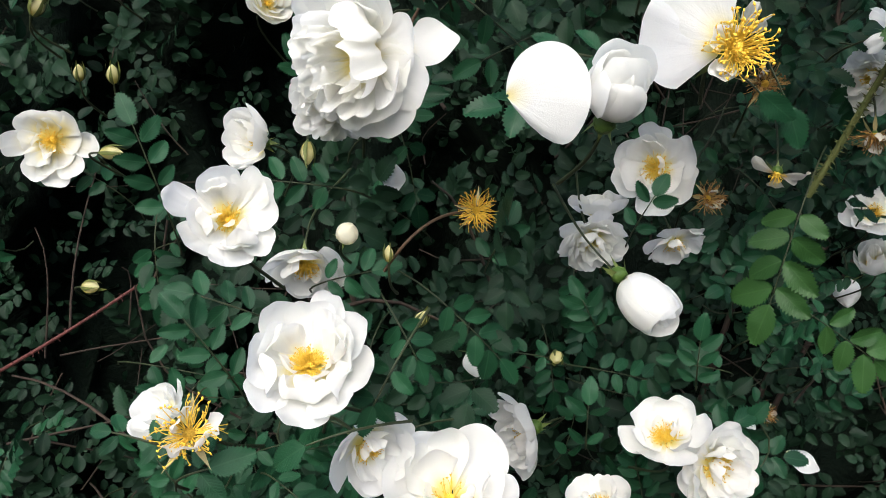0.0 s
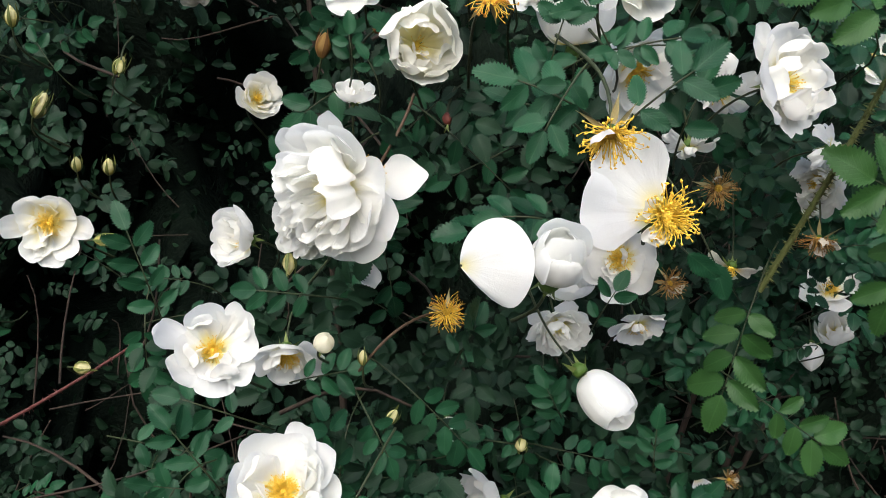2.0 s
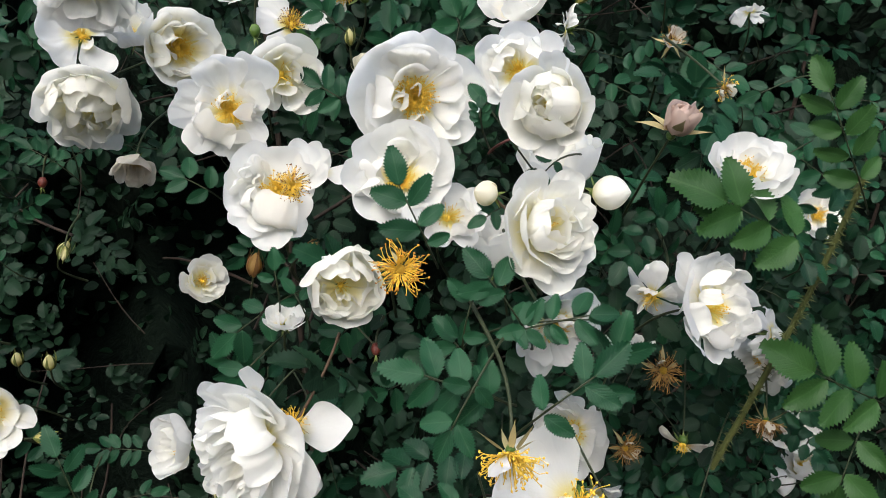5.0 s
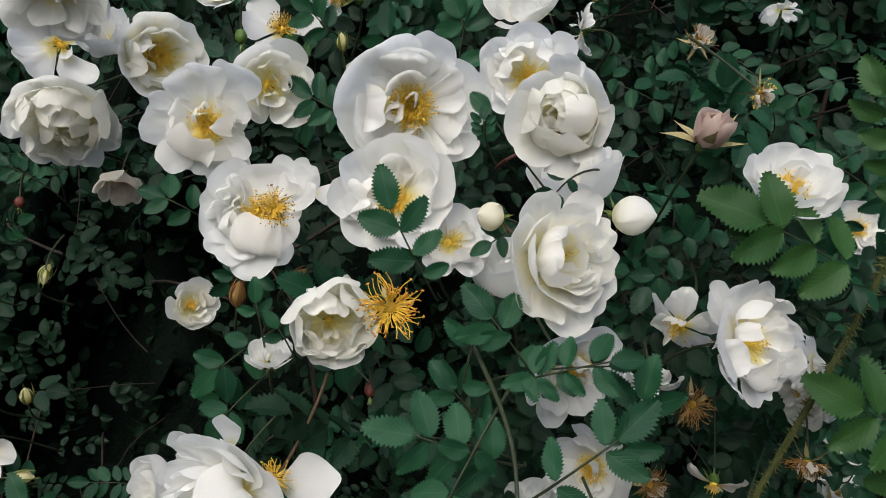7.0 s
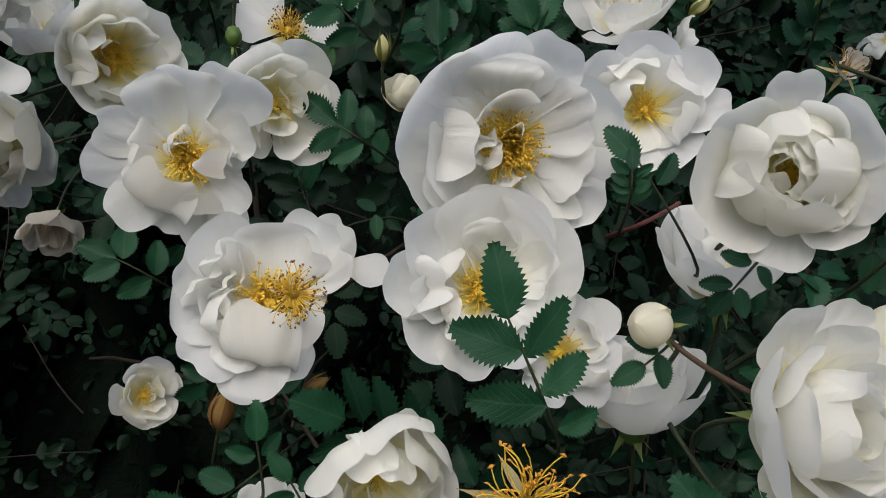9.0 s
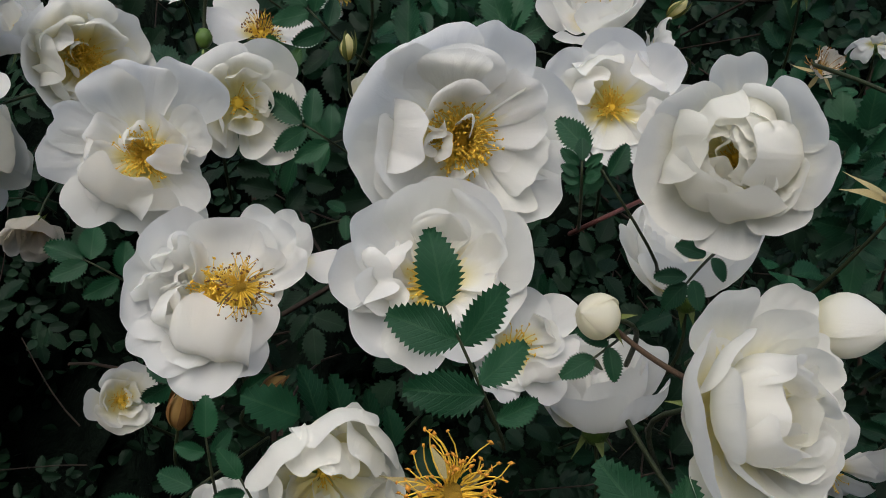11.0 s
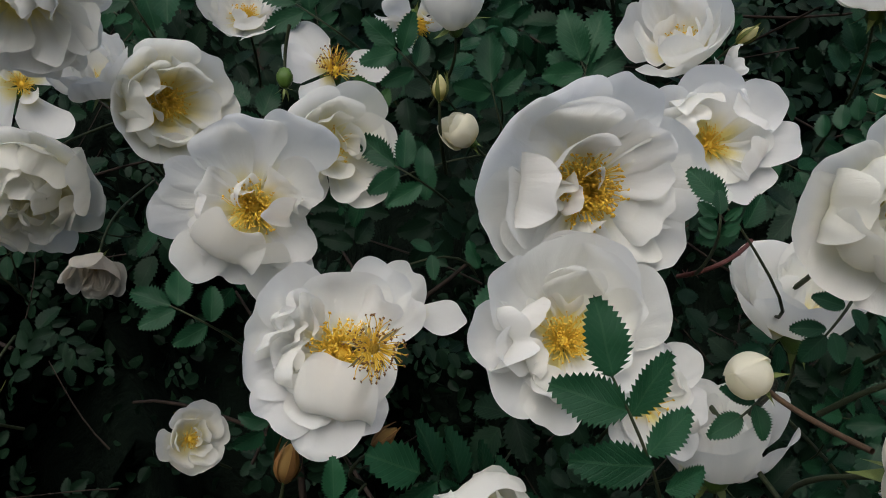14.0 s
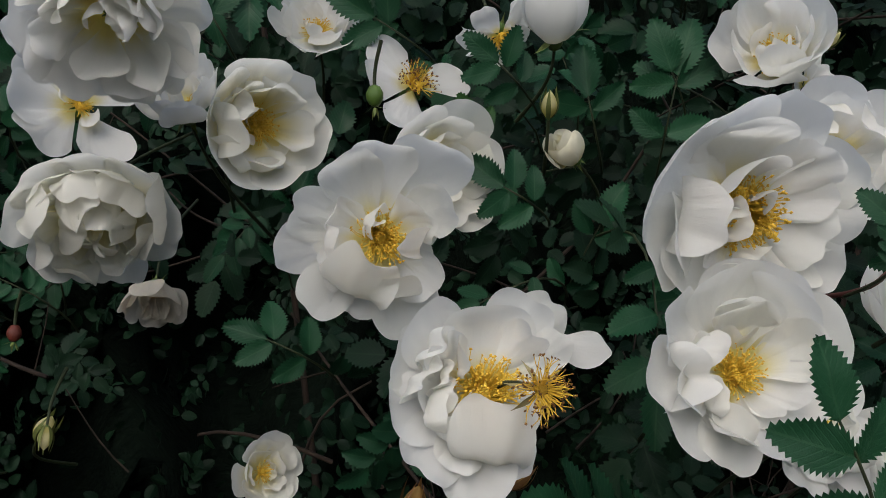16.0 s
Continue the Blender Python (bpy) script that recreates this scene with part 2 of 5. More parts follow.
def shrub_wall(name, inner, height, lean, start, end, seed, label):
    """An uneven sheet for a bank of foliage that closes the place, its shade painted near black, bowed round the bush.
    """
    rng = np.random.default_rng(seed)
    a = np.linspace(radians(start), radians(end), 90)
    h = np.linspace(0, 1, 26)
    ang, up = np.meshgrid(a, h)
    bumps = 0.10 * np.sin(ang * 23 + 3 * up + 1) + 0.10 * np.sin(up * 17 + ang * 9) + rng.normal(0, 0.05, ang.shape)
    r = inner + bumps + lean * up ** 2
    z = height * up + 0.15 * np.sin(ang * 13) * up
    me = grid_mesh(name, np.stack([r * np.cos(ang), 0.4 + r * np.sin(ang), z], -1), None, [SHRUB_SHADE])
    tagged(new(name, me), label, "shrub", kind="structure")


ground_sheet()
shrub_wall("backdrop", 1.25, 1.95, -0.1, 8, 172, 3, "sheet of shrubs behind the rose bush, coloured near black as shade")
# added behind the camera, out of view: closes the place and holds off low light
shrub_wall("unseen_hedge", 3.4, 2.0, 0.2, 140, 400, 5, "near-black hedge added out of view to block low light")


# ---- petals, stamens, sepals ----
def petal_points(rng, length, half, el0, el1, cup, wave, notch, curl, nu, nv, crease=0.0, taper=0.30, swell=0.0, wrap=0.0, start=0.0, shingle=0.0, stance=None):
    """A petal as a fan from its claw: rows from claw to rim, columns from side to side. Angles in degrees; el: how far it stands up.
    wrap: how far the petal hugs the round bowl of its flower; shingle: how far one of its sides lies over the next petal; stance: its slope from claw to rim, in place of el0 and el1."""
    rho = np.linspace(0, 1, nv + 1)[:, None] ** 0.8
    s = np.linspace(-1, 1, nu + 1)[None, :]
    phi = radians(half) * s
    lop = rng.uniform(-0.07, 0.07)
    rim = 1 - taper * np.abs(s) ** 2.6 - notch * np.exp(-((s - lop * 2) / 0.2) ** 2) + lop * s
    rim = rim + min(0.022, 0.3 * wave) * np.sin(s * rng.uniform(4, 7) + rng.uniform(0, 6)) + min(0.012, 0.1 * wave) * np.sin(s * rng.uniform(11, 16) + rng.uniform(0, 6))
    x = length * rho ** (1 - swell) * rim * np.sin(phi)
    y = length * rho * rim * np.cos(phi)
    t = np.linspace(0, 1.15, 60)
    el = np.radians(el0 + (el1 - el0) * t ** 1.15 + curl * np.clip((t - 0.72) / 0.28, 0, 1.4) ** 2)
    if stance is not None:
        el = np.interp(t, *stance) + np.radians(curl) * np.clip((t - 0.7) / 0.3, 0, 1.4) ** 1.6 + radians(rng.uniform(-70, 25) if curl < 5 else 0.0) * np.clip((t - 0.92) / 0.08, 0, 1.3)
    hx = np.concatenate([[0], np.cumsum(np.cos(el[:-1]) * np.diff(t))]) * length
    hz = np.concatenate([[0], np.cumsum(np.sin(el[:-1]) * np.diff(t))]) * length
    yy = np.clip(y / length, 0, 1.15)
    e, r, z = np.interp(yy, t, el), np.interp(yy, t, hx), np.interp(yy, t, hz)
    a, b, c = rng.uniform(0, 6, 3)
    ripple = np.sin(s * rng.uniform(2.2, 3.6) + a) * 0.6 + np.sin(s * rng.uniform(5, 7.5) + b + rho * 2) * 0.32 + np.sin(rho * 7 + s * 2 + c) * 0.22
    off = cup * x * x / length + wave * length * rho ** 2.2 * ripple + 0.003 * length * np.sin(s * 17 + a) * rho
    off = off - 0.028 * length * rho ** 1.6 * np.abs(np.sin(s * rng.uniform(2.5, 5.0) + c)) * min(1.0, max(0.0, wave - 0.035) * 20)
    if crease:
        at, lean = rng.uniform(-0.5, 0.5, 2)
        off = off + crease * length * np.abs(s - at - lean * (rho - 0.5)) * rho * rng.choice((-1, 1)) + crease * 0.5 * length * np.abs(rho - rng.uniform(0.5, 0.75))
    off = off + shingle * length * s * rho
    lateral = x * (1 - 0.25 * np.clip(cup, 0, 1.4) * (x / length) ** 2)
    pts = np.stack([lateral, r - np.sin(e) * off, z + np.cos(e) * off], -1)
    if wrap:
        off = off - cup * x * x / length
        d = np.clip(rho * rim, 0, 1.15)
        e, r, z = np.interp(d, t, el), np.interp(d, t, hx) + start, np.interp(d, t, hz)
        turn = np.clip(phi * d * length / np.maximum(r, 0.2 * length), -1.35, 1.35)
        out = r - np.sin(e) * off
        bowl = np.stack([out * np.sin(turn), out * np.cos(turn) - start, z + np.cos(e) * off], -1)
        pts = pts * (1 - wrap) + bowl * wrap
    uv = np.stack([np.broadcast_to(s * 0.5 + 0.5, rho.shape[:1] + s.shape[1:]), np.broadcast_to(rho, rho.shape[:1] + s.shape[1:])], -1)
    return pts, uv


# rings of petals, in radii of the flower: how many, how far out and how high the rim stands, half width, lip of the rim in degrees, wave
FORMS = {
    "pompon": [(7, 1.0, 0.12, 0.46, -20, 0.07), (8, 0.88, 0.34, 0.42, -16, 0.08), (8, 0.72, 0.50, 0.38, -14, 0.09), (7, 0.54, 0.62, 0.34, -10, 0.10), (6, 0.36, 0.68, 0.30, -4, 0.11), (5, 0.18, 0.70, 0.24, 6, 0.11)],
    "opened": [(6, 1.0, 0.42, 0.64, -16, 0.05), (5, 0.76, 0.50, 0.56, -4, 0.06), (4, 0.42, 0.46, 0.36, 24, 0.12), (3, 0.26, 0.36, 0.22, 30, 0.16)],
    "flat": [(6, 1.0, 0.14, 0.58, -18, 0.06), (4, 0.80, 0.26, 0.50, -8, 0.08), (3, 0.34, 0.34, 0.24, 24, 0.15)],
    "cupped": [(6, 0.96, 0.58, 0.70, -26, 0.04), (5, 0.80, 0.62, 0.62, -12, 0.05), (4, 0.52, 0.60, 0.44, 14, 0.10), (3, 0.26, 0.50, 0.26, 30, 0.14)],
    "double": [(6, 1.0, 0.22, 0.56, -24, 0.07), (7, 0.92, 0.38, 0.52, -16, 0.08), (6, 0.76, 0.50, 0.46, -8, 0.09), (6, 0.56, 0.55, 0.38, 8, 0.11), (5, 0.36, 0.55, 0.30, 22, 0.13), (4, 0.18, 0.50, 0.22, 30, 0.14)],
    "globe": [(5, 0.78, 1.05, 0.80, 10, 0.03), (5, 0.62, 1.05, 0.70, 16, 0.04), (4, 0.38, 1.0, 0.52, 20, 0.06), (3, 0.2, 0.9, 0.3, 20, 0.1)],
    "drooping": [(5, 0.95, -0.40, 0.45, -20, 0.10), (4, 0.80, 0.02, 0.40, 6, 0.12), (3, 0.32, 0.38, 0.24, 30, 0.15)],
    "goblet": [(5, 0.86, 0.90, 0.72, -20, 0.045), (5, 0.72, 0.92, 0.62, -8, 0.06), (4, 0.46, 0.88, 0.46, 10, 0.09), (3, 0.22, 0.78, 0.26, 26, 0.13)],
    "loose": [(6, 1.0, 0.20, 0.55, -20, 0.07), (5, 0.80, 0.34, 0.50, -8, 0.09), (3, 0.45, 0.40, 0.30, 20, 0.15), (2, 0.28, 0.36, 0.22, 30, 0.16)],
    "ball": [(5, 0.42, 0.98, 0.98, 30, 0.02), (5, 0.26, 1.02, 0.8, 30, 0.02), (3, 0.12, 0.95, 0.4, 30, 0.04)],
    "closed": [(5, 0.42, 1.25, 0.95, 30, 0.02), (4, 0.28, 1.28, 0.75, 30, 0.02), (3, 0.12, 1.2, 0.4, 30, 0.04)],
}


def rim_stance(start, out, high, belly=None):
    """The slope of a petal along its way from the claw past its belly to a rim that stands so far out and so high; and its length."""
    u = np.linspace(0, 1, 40)
    pull, foot = max(0.96 * out, 0.62 * out + 0.30 * abs(high)), 0.06 * high
    if belly:
        pull, foot = 0.5 * belly, 0.3 * high
        while ((1 - u) ** 2 * start + 2 * u * (1 - u) * pull + u * u * out).max() < belly:
            pull += 0.02
    px = (1 - u) ** 2 * start + 2 * u * (1 - u) * pull + u * u * out
    pz = 2 * u * (1 - u) * foot + u * u * high
    step = np.hypot(np.diff(px), np.diff(pz))
    along = np.cumsum(step) - step / 2
    return (along / step.sum(), np.arctan2(np.diff(pz), np.diff(px))), step.sum()


BLOSSOMS = []


def add_stamens(rng, root, radius, count, anthers, base=0.0, spread=(10, 75), single=False, thread=None, dome=1.0):
    """Filaments that fan out round a domed disc, each with its anther."""
    thread = thread or FILAMENT
    w = radius * (dome if dome == 1.0 else 0.7)
    disc = lathe_mesh("disc", [(0.001 * w, base + 0.17 * radius), (0.13 * w, base + 0.15 * radius), (0.24 * w, base + 0.06 * radius), (0.27 * w, base - 0.03 * radius)], [thread if dome == 1.0 else DISC])
    part("disc", disc, root)
    verts, faces, slots, total = [], [], [], 0
    for i in range(count):
        az = rng.uniform(0, 2 * math.pi)
        lean = radians(rng.uniform(*spread))
        reach = radius * rng.uniform(0.55, 1.05)
        r0 = radius * rng.uniform(0.12, 0.26) * dome
        out, bend = np.array([math.cos(az), math.sin(az), 0]), rng.uniform(-0.4, 0.6)
        p0 = out * r0 + np.array([0, 0, base + 0.06 * radius])
        way = out * math.sin(lean) + np.array([0, 0, math.cos(lean)])
        side = np.cross(way, [0, 0, 1.0]) * rng.uniform(-0.35, 0.35)
        p3 = p0 + way * (reach - r0) + side * reach
        p2 = p0 + way * (reach - r0) * 0.65 + np.array([0, 0, bend * reach * 0.5])
        path = bezier(p0, p0 + way * reach * 0.3, p2, p3, 5)
        rad = max(radius * 0.015, 0.00015)
        tube = tube_arrays(path, [rad * 1.3, rad, rad, rad * 0.9, rad * 0.7], 3)
        k = tube.shape[0] * 3
        idx = np.arange(k).reshape(-1, 3)
        idx = np.concatenate([idx, idx[:, :1]], 1)
        quads = np.stack([idx[:-1, :-1], idx[:-1, 1:], idx[1:, 1:], idx[1:, :-1]], -1).reshape(-1, 4)
        size = radius * rng.uniform(0.036, 0.058)
        head = np.array([[1.5, 0, 0], [-1.5, 0, 0], [0, 0.8, 0.3], [0, -0.8, 0.3], [0, 0.5, -0.5], [0, -0.5, -0.5]]) * size
        spin = np.array(Euler(rng.uniform(0, 6, 3)).to_matrix())
        head = head @ spin.T + p3
        hq = np.array([[0, 2, 3, 3], [0, 3, 5, 5], [0, 5, 4, 4], [0, 4, 2, 2], [1, 3, 2, 2], [1, 5, 3, 3], [1, 4, 5, 5], [1, 2, 4, 4]]) + k
        v, f = np.concatenate([tube.reshape(-1, 3), head]), np.concatenate([quads, hq])
        s = [0] * len(quads) + [1] * len(hq)
        if single:
            stamen = part("stamen", ngon_mesh("stamen", v[:k], quads, [thread], [0] * len(quads)), root)
            part("anther", ngon_mesh("anther", head, hq - k, [anthers], [0] * len(hq)), stamen)
        else:
            verts.append(v), faces.append(f + total)
            slots += s
            total += len(v)
    if not single and count:
        ob = part("stamen_brush", ngon_mesh("stamen_brush", np.concatenate(verts), np.concatenate(faces), [thread, anthers], slots), root)
        ob["kind"] = "stuff"


def ngon_mesh(name, verts, faces, mats, slots):
    """A mesh of quads and triangles; a triangle repeats its last corner."""
    tris = []
    marks = []
    for f, s in zip(faces.tolist(), slots):
        tris.append(f[:3])
        marks.append(s)
        if f[3] != f[2]:
            tris.append([f[0], f[2], f[3]])
            marks.append(s)
    return raw_mesh(name, verts, tris, None, mats, marks)


def add_sepals(rng, root, radius, base, mat, stance=(-40, 10), count=5, width=0.16):
    """Narrow pointed sepals under the petals."""
    for i in range(count):
        long = radius * rng.uniform(0.85, 1.1)
        t = np.linspace(0, 1, 7)
        wide = width * radius * (np.sin(np.pi * np.clip(t * 0.8 + 0.15, 0, 1)) * (1 - t ** 1.5) + 0.03)
        el = np.radians(rng.uniform(*stance) + rng.uniform(-25, 35) * t)
        r = np.cumsum(np.cos(el)) * long / 7 + 0.08 * radius
        z = np.cumsum(np.sin(el)) * long / 7 + base
        rows = [[(s * w, a, b + 0.35 * abs(s) * w) for s in (-1, 0, 1)] for w, a, b in zip(wide, r, z)]
        me = grid_mesh("sepal", np.array(rows), None, [mat])
        part("sepal", me, root, Matrix.Rotation(2 * math.pi * (i + rng.uniform(-0.12, 0.12)) / count, 4, "Z"))


def add_stalk(rng, root, m, base, radius, mat, reach=0.07, hip=HIP):
    """The green hip under the flower and its stalk, which bends back into the bush."""
    h = 0.16 * radius
    hip_me = lathe_mesh("hip", [(0.02 * radius, base + 0.02 * radius), (0.2 * radius, base), (0.24 * radius, base - h), (0.16 * radius, base - 2 * h), (0.05 * radius, base - 2.4 * h)], [hip])
    fruit = part("hip", hip_me, root)
    for sepal in LOOSE_SEPALS:
        sepal.parent = fruit
    LOOSE_SEPALS.clear()
    inv = m.inverted().to_3x3()
    start = np.array([0, 0, base - 2.2 * h])
    nods = (m.to_3x3() @ Vector((0, 0, 1))).z < -0.3
    down = np.array(inv @ Vector((rng.uniform(-0.3, 0.3), 0.9, 0.35 if nods else -0.55)).normalized())
    path = bezier(start, start + np.array([0, 0, -1]) * reach * 0.4, start + np.array([0, 0, -0.3]) * reach + down * reach * 0.4, start + down * reach * 1.1 + np.array([0, 0, -0.2]) * reach, 9)
    part("stalk", tube_mesh("stalk", path, np.linspace(0.0006, 0.0009, 9), [mat], 6), root)


def rose(at, face, dia, form, seed, roll=0.0, label="", skin=None, stamens=90, anthers=None, keep=None, mess=None, reach=0.07, fine=1.0, heart=0.42, outer=None, inner=(), hoods=(), calyx=0.26, sink=None, mids=5):
    """An open or half-open rose: petals ring by ring, stamens, sepals, hip and stalk. Turns in degrees from upright to the left.
    mess: the side to which the small inner petals crowd; keep: where the petals stand that have not fallen.
    outer: petals one by one, as (turn, how far out and how high the rim stands, half width, lip, wave), in radii; hoods: petals that close over the heart, as (turn, out, high, half width, belly, wave); inner: crumpled petals of the heart, as (turn, out, high, half width)."""
    rng = np.random.default_rng(seed)
    skin = skin or PETAL
    m = facing_matrix(at, face, roll)
    root = tagged(new("rose_flower"), label, "rose", "roses on the bush")
    root.matrix_basis = m
    mess = rng.uniform(0, 360) if mess is None else mess
    plan = []
    if outer:
        for row in outer:
            az, out, high, wide = row[:4]
            lip = row[4] if len(row) > 4 else -14
            wave = row[5] if len(row) > 5 else 0.05
            plan.append((0 if out > 0.7 else 1, az + rng.normal(0, 3), out, high + rng.normal(0, 0.03), wide, lip, wave, 0.03, None))
        for i in range(mids):
            az, out, high, wide = outer[int(rng.integers(0, len(outer)))][:4]
            plan.append((1, az + rng.uniform(-30, 30), out * rng.uniform(0.6, 0.8), high + rng.uniform(0.0, 0.1), wide * rng.uniform(0.6, 0.85), rng.uniform(-25, 5), rng.uniform(0.04, 0.1), 0.05, None))
        under = 0.45 * min(row[2] for row in outer)
        plan += [(1, 72 * i + seed % 72, 0.66, under, 0.55, -8, 0.03, 0.02, None) for i in range(5)]
    else:
        for ring, (count, out, high, wide, lip, wave) in enumerate(FORMS[form][:1] if keep else FORMS[form]):
            count = len(keep) if keep else count
            for i in range(count):
                az = keep[i] if keep else 360 * (i + rng.uniform(-0.22, 0.22)) / count + ring * 37 + (seed * 47) % 60
                if out < 0.5 and form not in ("globe", "ball", "closed", "pompon"):
                    az = mess + rng.uniform(-125, 125)
                k, up = (rng.uniform(0.88, 1.08), rng.normal(0, 0.06)) if out > 0.5 else (rng.uniform(0.6, 1.4), rng.normal(0, 0.08))
                plan.append((min(ring, 2), az, out * k, high + up, wide * rng.uniform(0.85, 1.15), lip + rng.normal(0, 12), wave, 0.05 if ring else 0.03, None))
    for az, out, high, wide in inner:
        plan.append((3, az, out, high, wide, rng.uniform(-50, 60), 0.15, 0.16, None))
    for az, out, high, wide, belly, wave in hoods:
        plan.append((2, az, out, high, wide * 1.1, rng.uniform(-35, 0), wave + 0.03, wave + 0.06, belly))
    radius = dia / 2
    lift = -(0.4 * np.median([row[3] for row in plan]) if sink is None else sink) * radius if not keep else 0.0
    for i, (ring, az, out, high, wide, lip, wave, crease, belly) in enumerate(plan):
        start = 0.05 if ring < 2 else 0.08
        line, long = rim_stance(start, out, high, belly)
        nu, nv = (28, 20) if ring == 0 else (24, 18) if ring < 3 else (16, 12)
        half = min(math.degrees(wide / long) * 1.12, 72)
        pts, uv = petal_points(rng, long, half, 0, 0, 0.45, wave * fine * rng.uniform(0.7, 1.4), max(0.0, rng.uniform(-0.09, 0.10)), lip, nu, nv, crease, 0.52 if belly else 0.36, wrap=0.5 if belly else rng.uniform(0.6, 0.85) if ring < 3 else 0.3, start=start, shingle=0.03, stance=line)
        twist = Matrix.Rotation(radians(rng.normal(0, 3 if ring < 3 else 15)), 4, "Y")
        turn = Matrix.Translation((0, 0, lift)) @ Matrix.Rotation(radians(az), 4, "Z") @ Matrix.Translation((0, start * radius, 0.012 * radius * (ring + i % 2))) @ twist
        part("petal", grid_mesh("petal", pts * radius, uv, [PETAL_WARM if skin is PETAL and ring else skin]), root, turn)
    if stamens:
        add_stamens(rng, root, radius * heart, int(stamens * 1.4), anthers or ANTHER, lift + 0.04 * radius, (0, 70))
    add_sepals(rng, root, dia * calyx, lift - 0.01 * dia, SEPAL if calyx < 0.5 else SEPAL_DRY, (-85, -45) if calyx < 0.5 else (-10, 50))
    add_stalk(rng, root, m, lift - 0.01 * dia, dia * 0.4, STALK, reach)
    BLOSSOMS.append((at[0], at[1], at[2], dia))
    return root


def spent_rose(at, face, dia, seed, roll=0.0, label="", petals=0, anthers=None, single=False, count=70, old=True, spread=(15, 95), dry=False):
    """A rose that has dropped its petals: a star of stamens over long sepals, with perhaps a shred or two of petal left."""
    rng = np.random.default_rng(seed)
    m = facing_matrix(at, face, roll)
    root = tagged(new("spent_rose"), label, "rose", "faded roses on the bush")
    root.matrix_basis = m
    add_stamens(rng, root, dia / 2, int(count * 1.4), anthers or (ANTHER_BROWN if dry else ANTHER_ORANGE), 0.0, spread, single, FILAMENT_DRY if dry else FILAMENT_GOLD, 1.15)
    for i in range(petals):
        pts, uv = petal_points(rng, dia * rng.uniform(0.32, 0.5), rng.uniform(24, 34), rng.uniform(0, 50), rng.uniform(60, 150), 0.9, 0.16, 0.1, 30, 8, 7)
        part("petal", grid_mesh("petal", pts, uv, [PETAL_OLD if old else PETAL]), root, Matrix.Rotation(radians(roll + i * 360 / petals + rng.uniform(-30, 30)), 4, "Z") @ Matrix.Translation((0, 0.1 * dia, 0.02 * dia)))
    add_sepals(rng, root, dia * 0.55, -0.03 * dia, SEPAL_DRY, (-60, -5), 5, 0.11)
    add_stalk(rng, root, m, -0.03 * dia, dia * 0.3, STALK, 0.06)
    BLOSSOMS.append((at[0], at[1], at[2], dia * 0.6))
    return root


def rose_bud(at, face, dia, seed, roll=0.0, label="", skin=None, striped=True, long=1.25, sepal_stance=None, husk=None):
    """A bud: petals wrapped into an egg, with sepals that hug it or hang loose."""
    rng = np.random.default_rng(seed)
    m = facing_matrix(at, face, roll)
    root = tagged(new("rose_bud"), label, "rose bud", "rose buds on the bush")
    root.matrix_basis = m
    r, h = dia / 2, dia * long
    sides = 14
    for k in range(3):
        t = np.linspace(0, 1, 10)[:, None]
        a = np.linspace(-1.25, 1.25, sides)[None, :] + k * 2.1
        body = np.sin(np.pi * (0.08 + 0.92 * t)) ** 0.75 * (1 - 0.25 * t ** 2)
        edge = np.abs(np.linspace(-1, 1, sides))[None, :]
        rad = r * body * (1.0 + 0.11 * edge ** 4 * (1 if k % 2 else -1)) + r * 0.02 * k
        z = h * (t - 0.45) * (1 - 0.07 * edge ** 2)
        pts = np.stack([rad * np.cos(a), rad * np.sin(a), np.broadcast_to(z, rad.shape)], -1)
        uv = np.stack([np.broadcast_to(np.linspace(0, 1, sides)[None, :], rad.shape), np.broadcast_to(t, rad.shape)], -1)
        uv[..., 1] = uv[..., 1] if striped else 0.3 + 0.7 * uv[..., 1]
        part("petal", grid_mesh("petal", pts, uv, [skin or (PETAL_BUD if striped else PETAL_CREAM)]), root)
    if striped:
        for i in range(5):
            t = np.linspace(0, 1, 9)
            w = 0.34 * (1 - t) ** 0.8 + 0.03
            body = np.sin(np.pi * (0.08 + 0.9 * t)) ** 0.75 * (1 - 0.25 * t ** 2)
            flare = rng.uniform(0.1, 0.9) * t ** 3
            rows = []
            for wi, bi, ti, fl in zip(w, body, t, flare):
                rows.append([((r * (bi * 1.07 + fl) + 0.0004) * math.sin(wi * s), (r * (bi * 1.07 + fl) + 0.0004) * math.cos(wi * s), h * (ti * 1.12 - 0.46)) for s in (-1, -0.4, 0.4, 1)])
            part("sepal", grid_mesh("sepal", np.array(rows), None, [husk or SEPAL_BUD]), root, Matrix.Rotation(2 * math.pi * i / 5 + 0.3, 4, "Z"))
    else:
        add_sepals(rng, root, dia * 0.6, -0.42 * h, SEPAL, sepal_stance or (-30, 60), 5, 0.12)
    add_stalk(rng, root, m, -0.43 * h, dia * 0.55, STALK, 0.032)
    BLOSSOMS.append((at[0], at[1], at[2], dia))
    return root


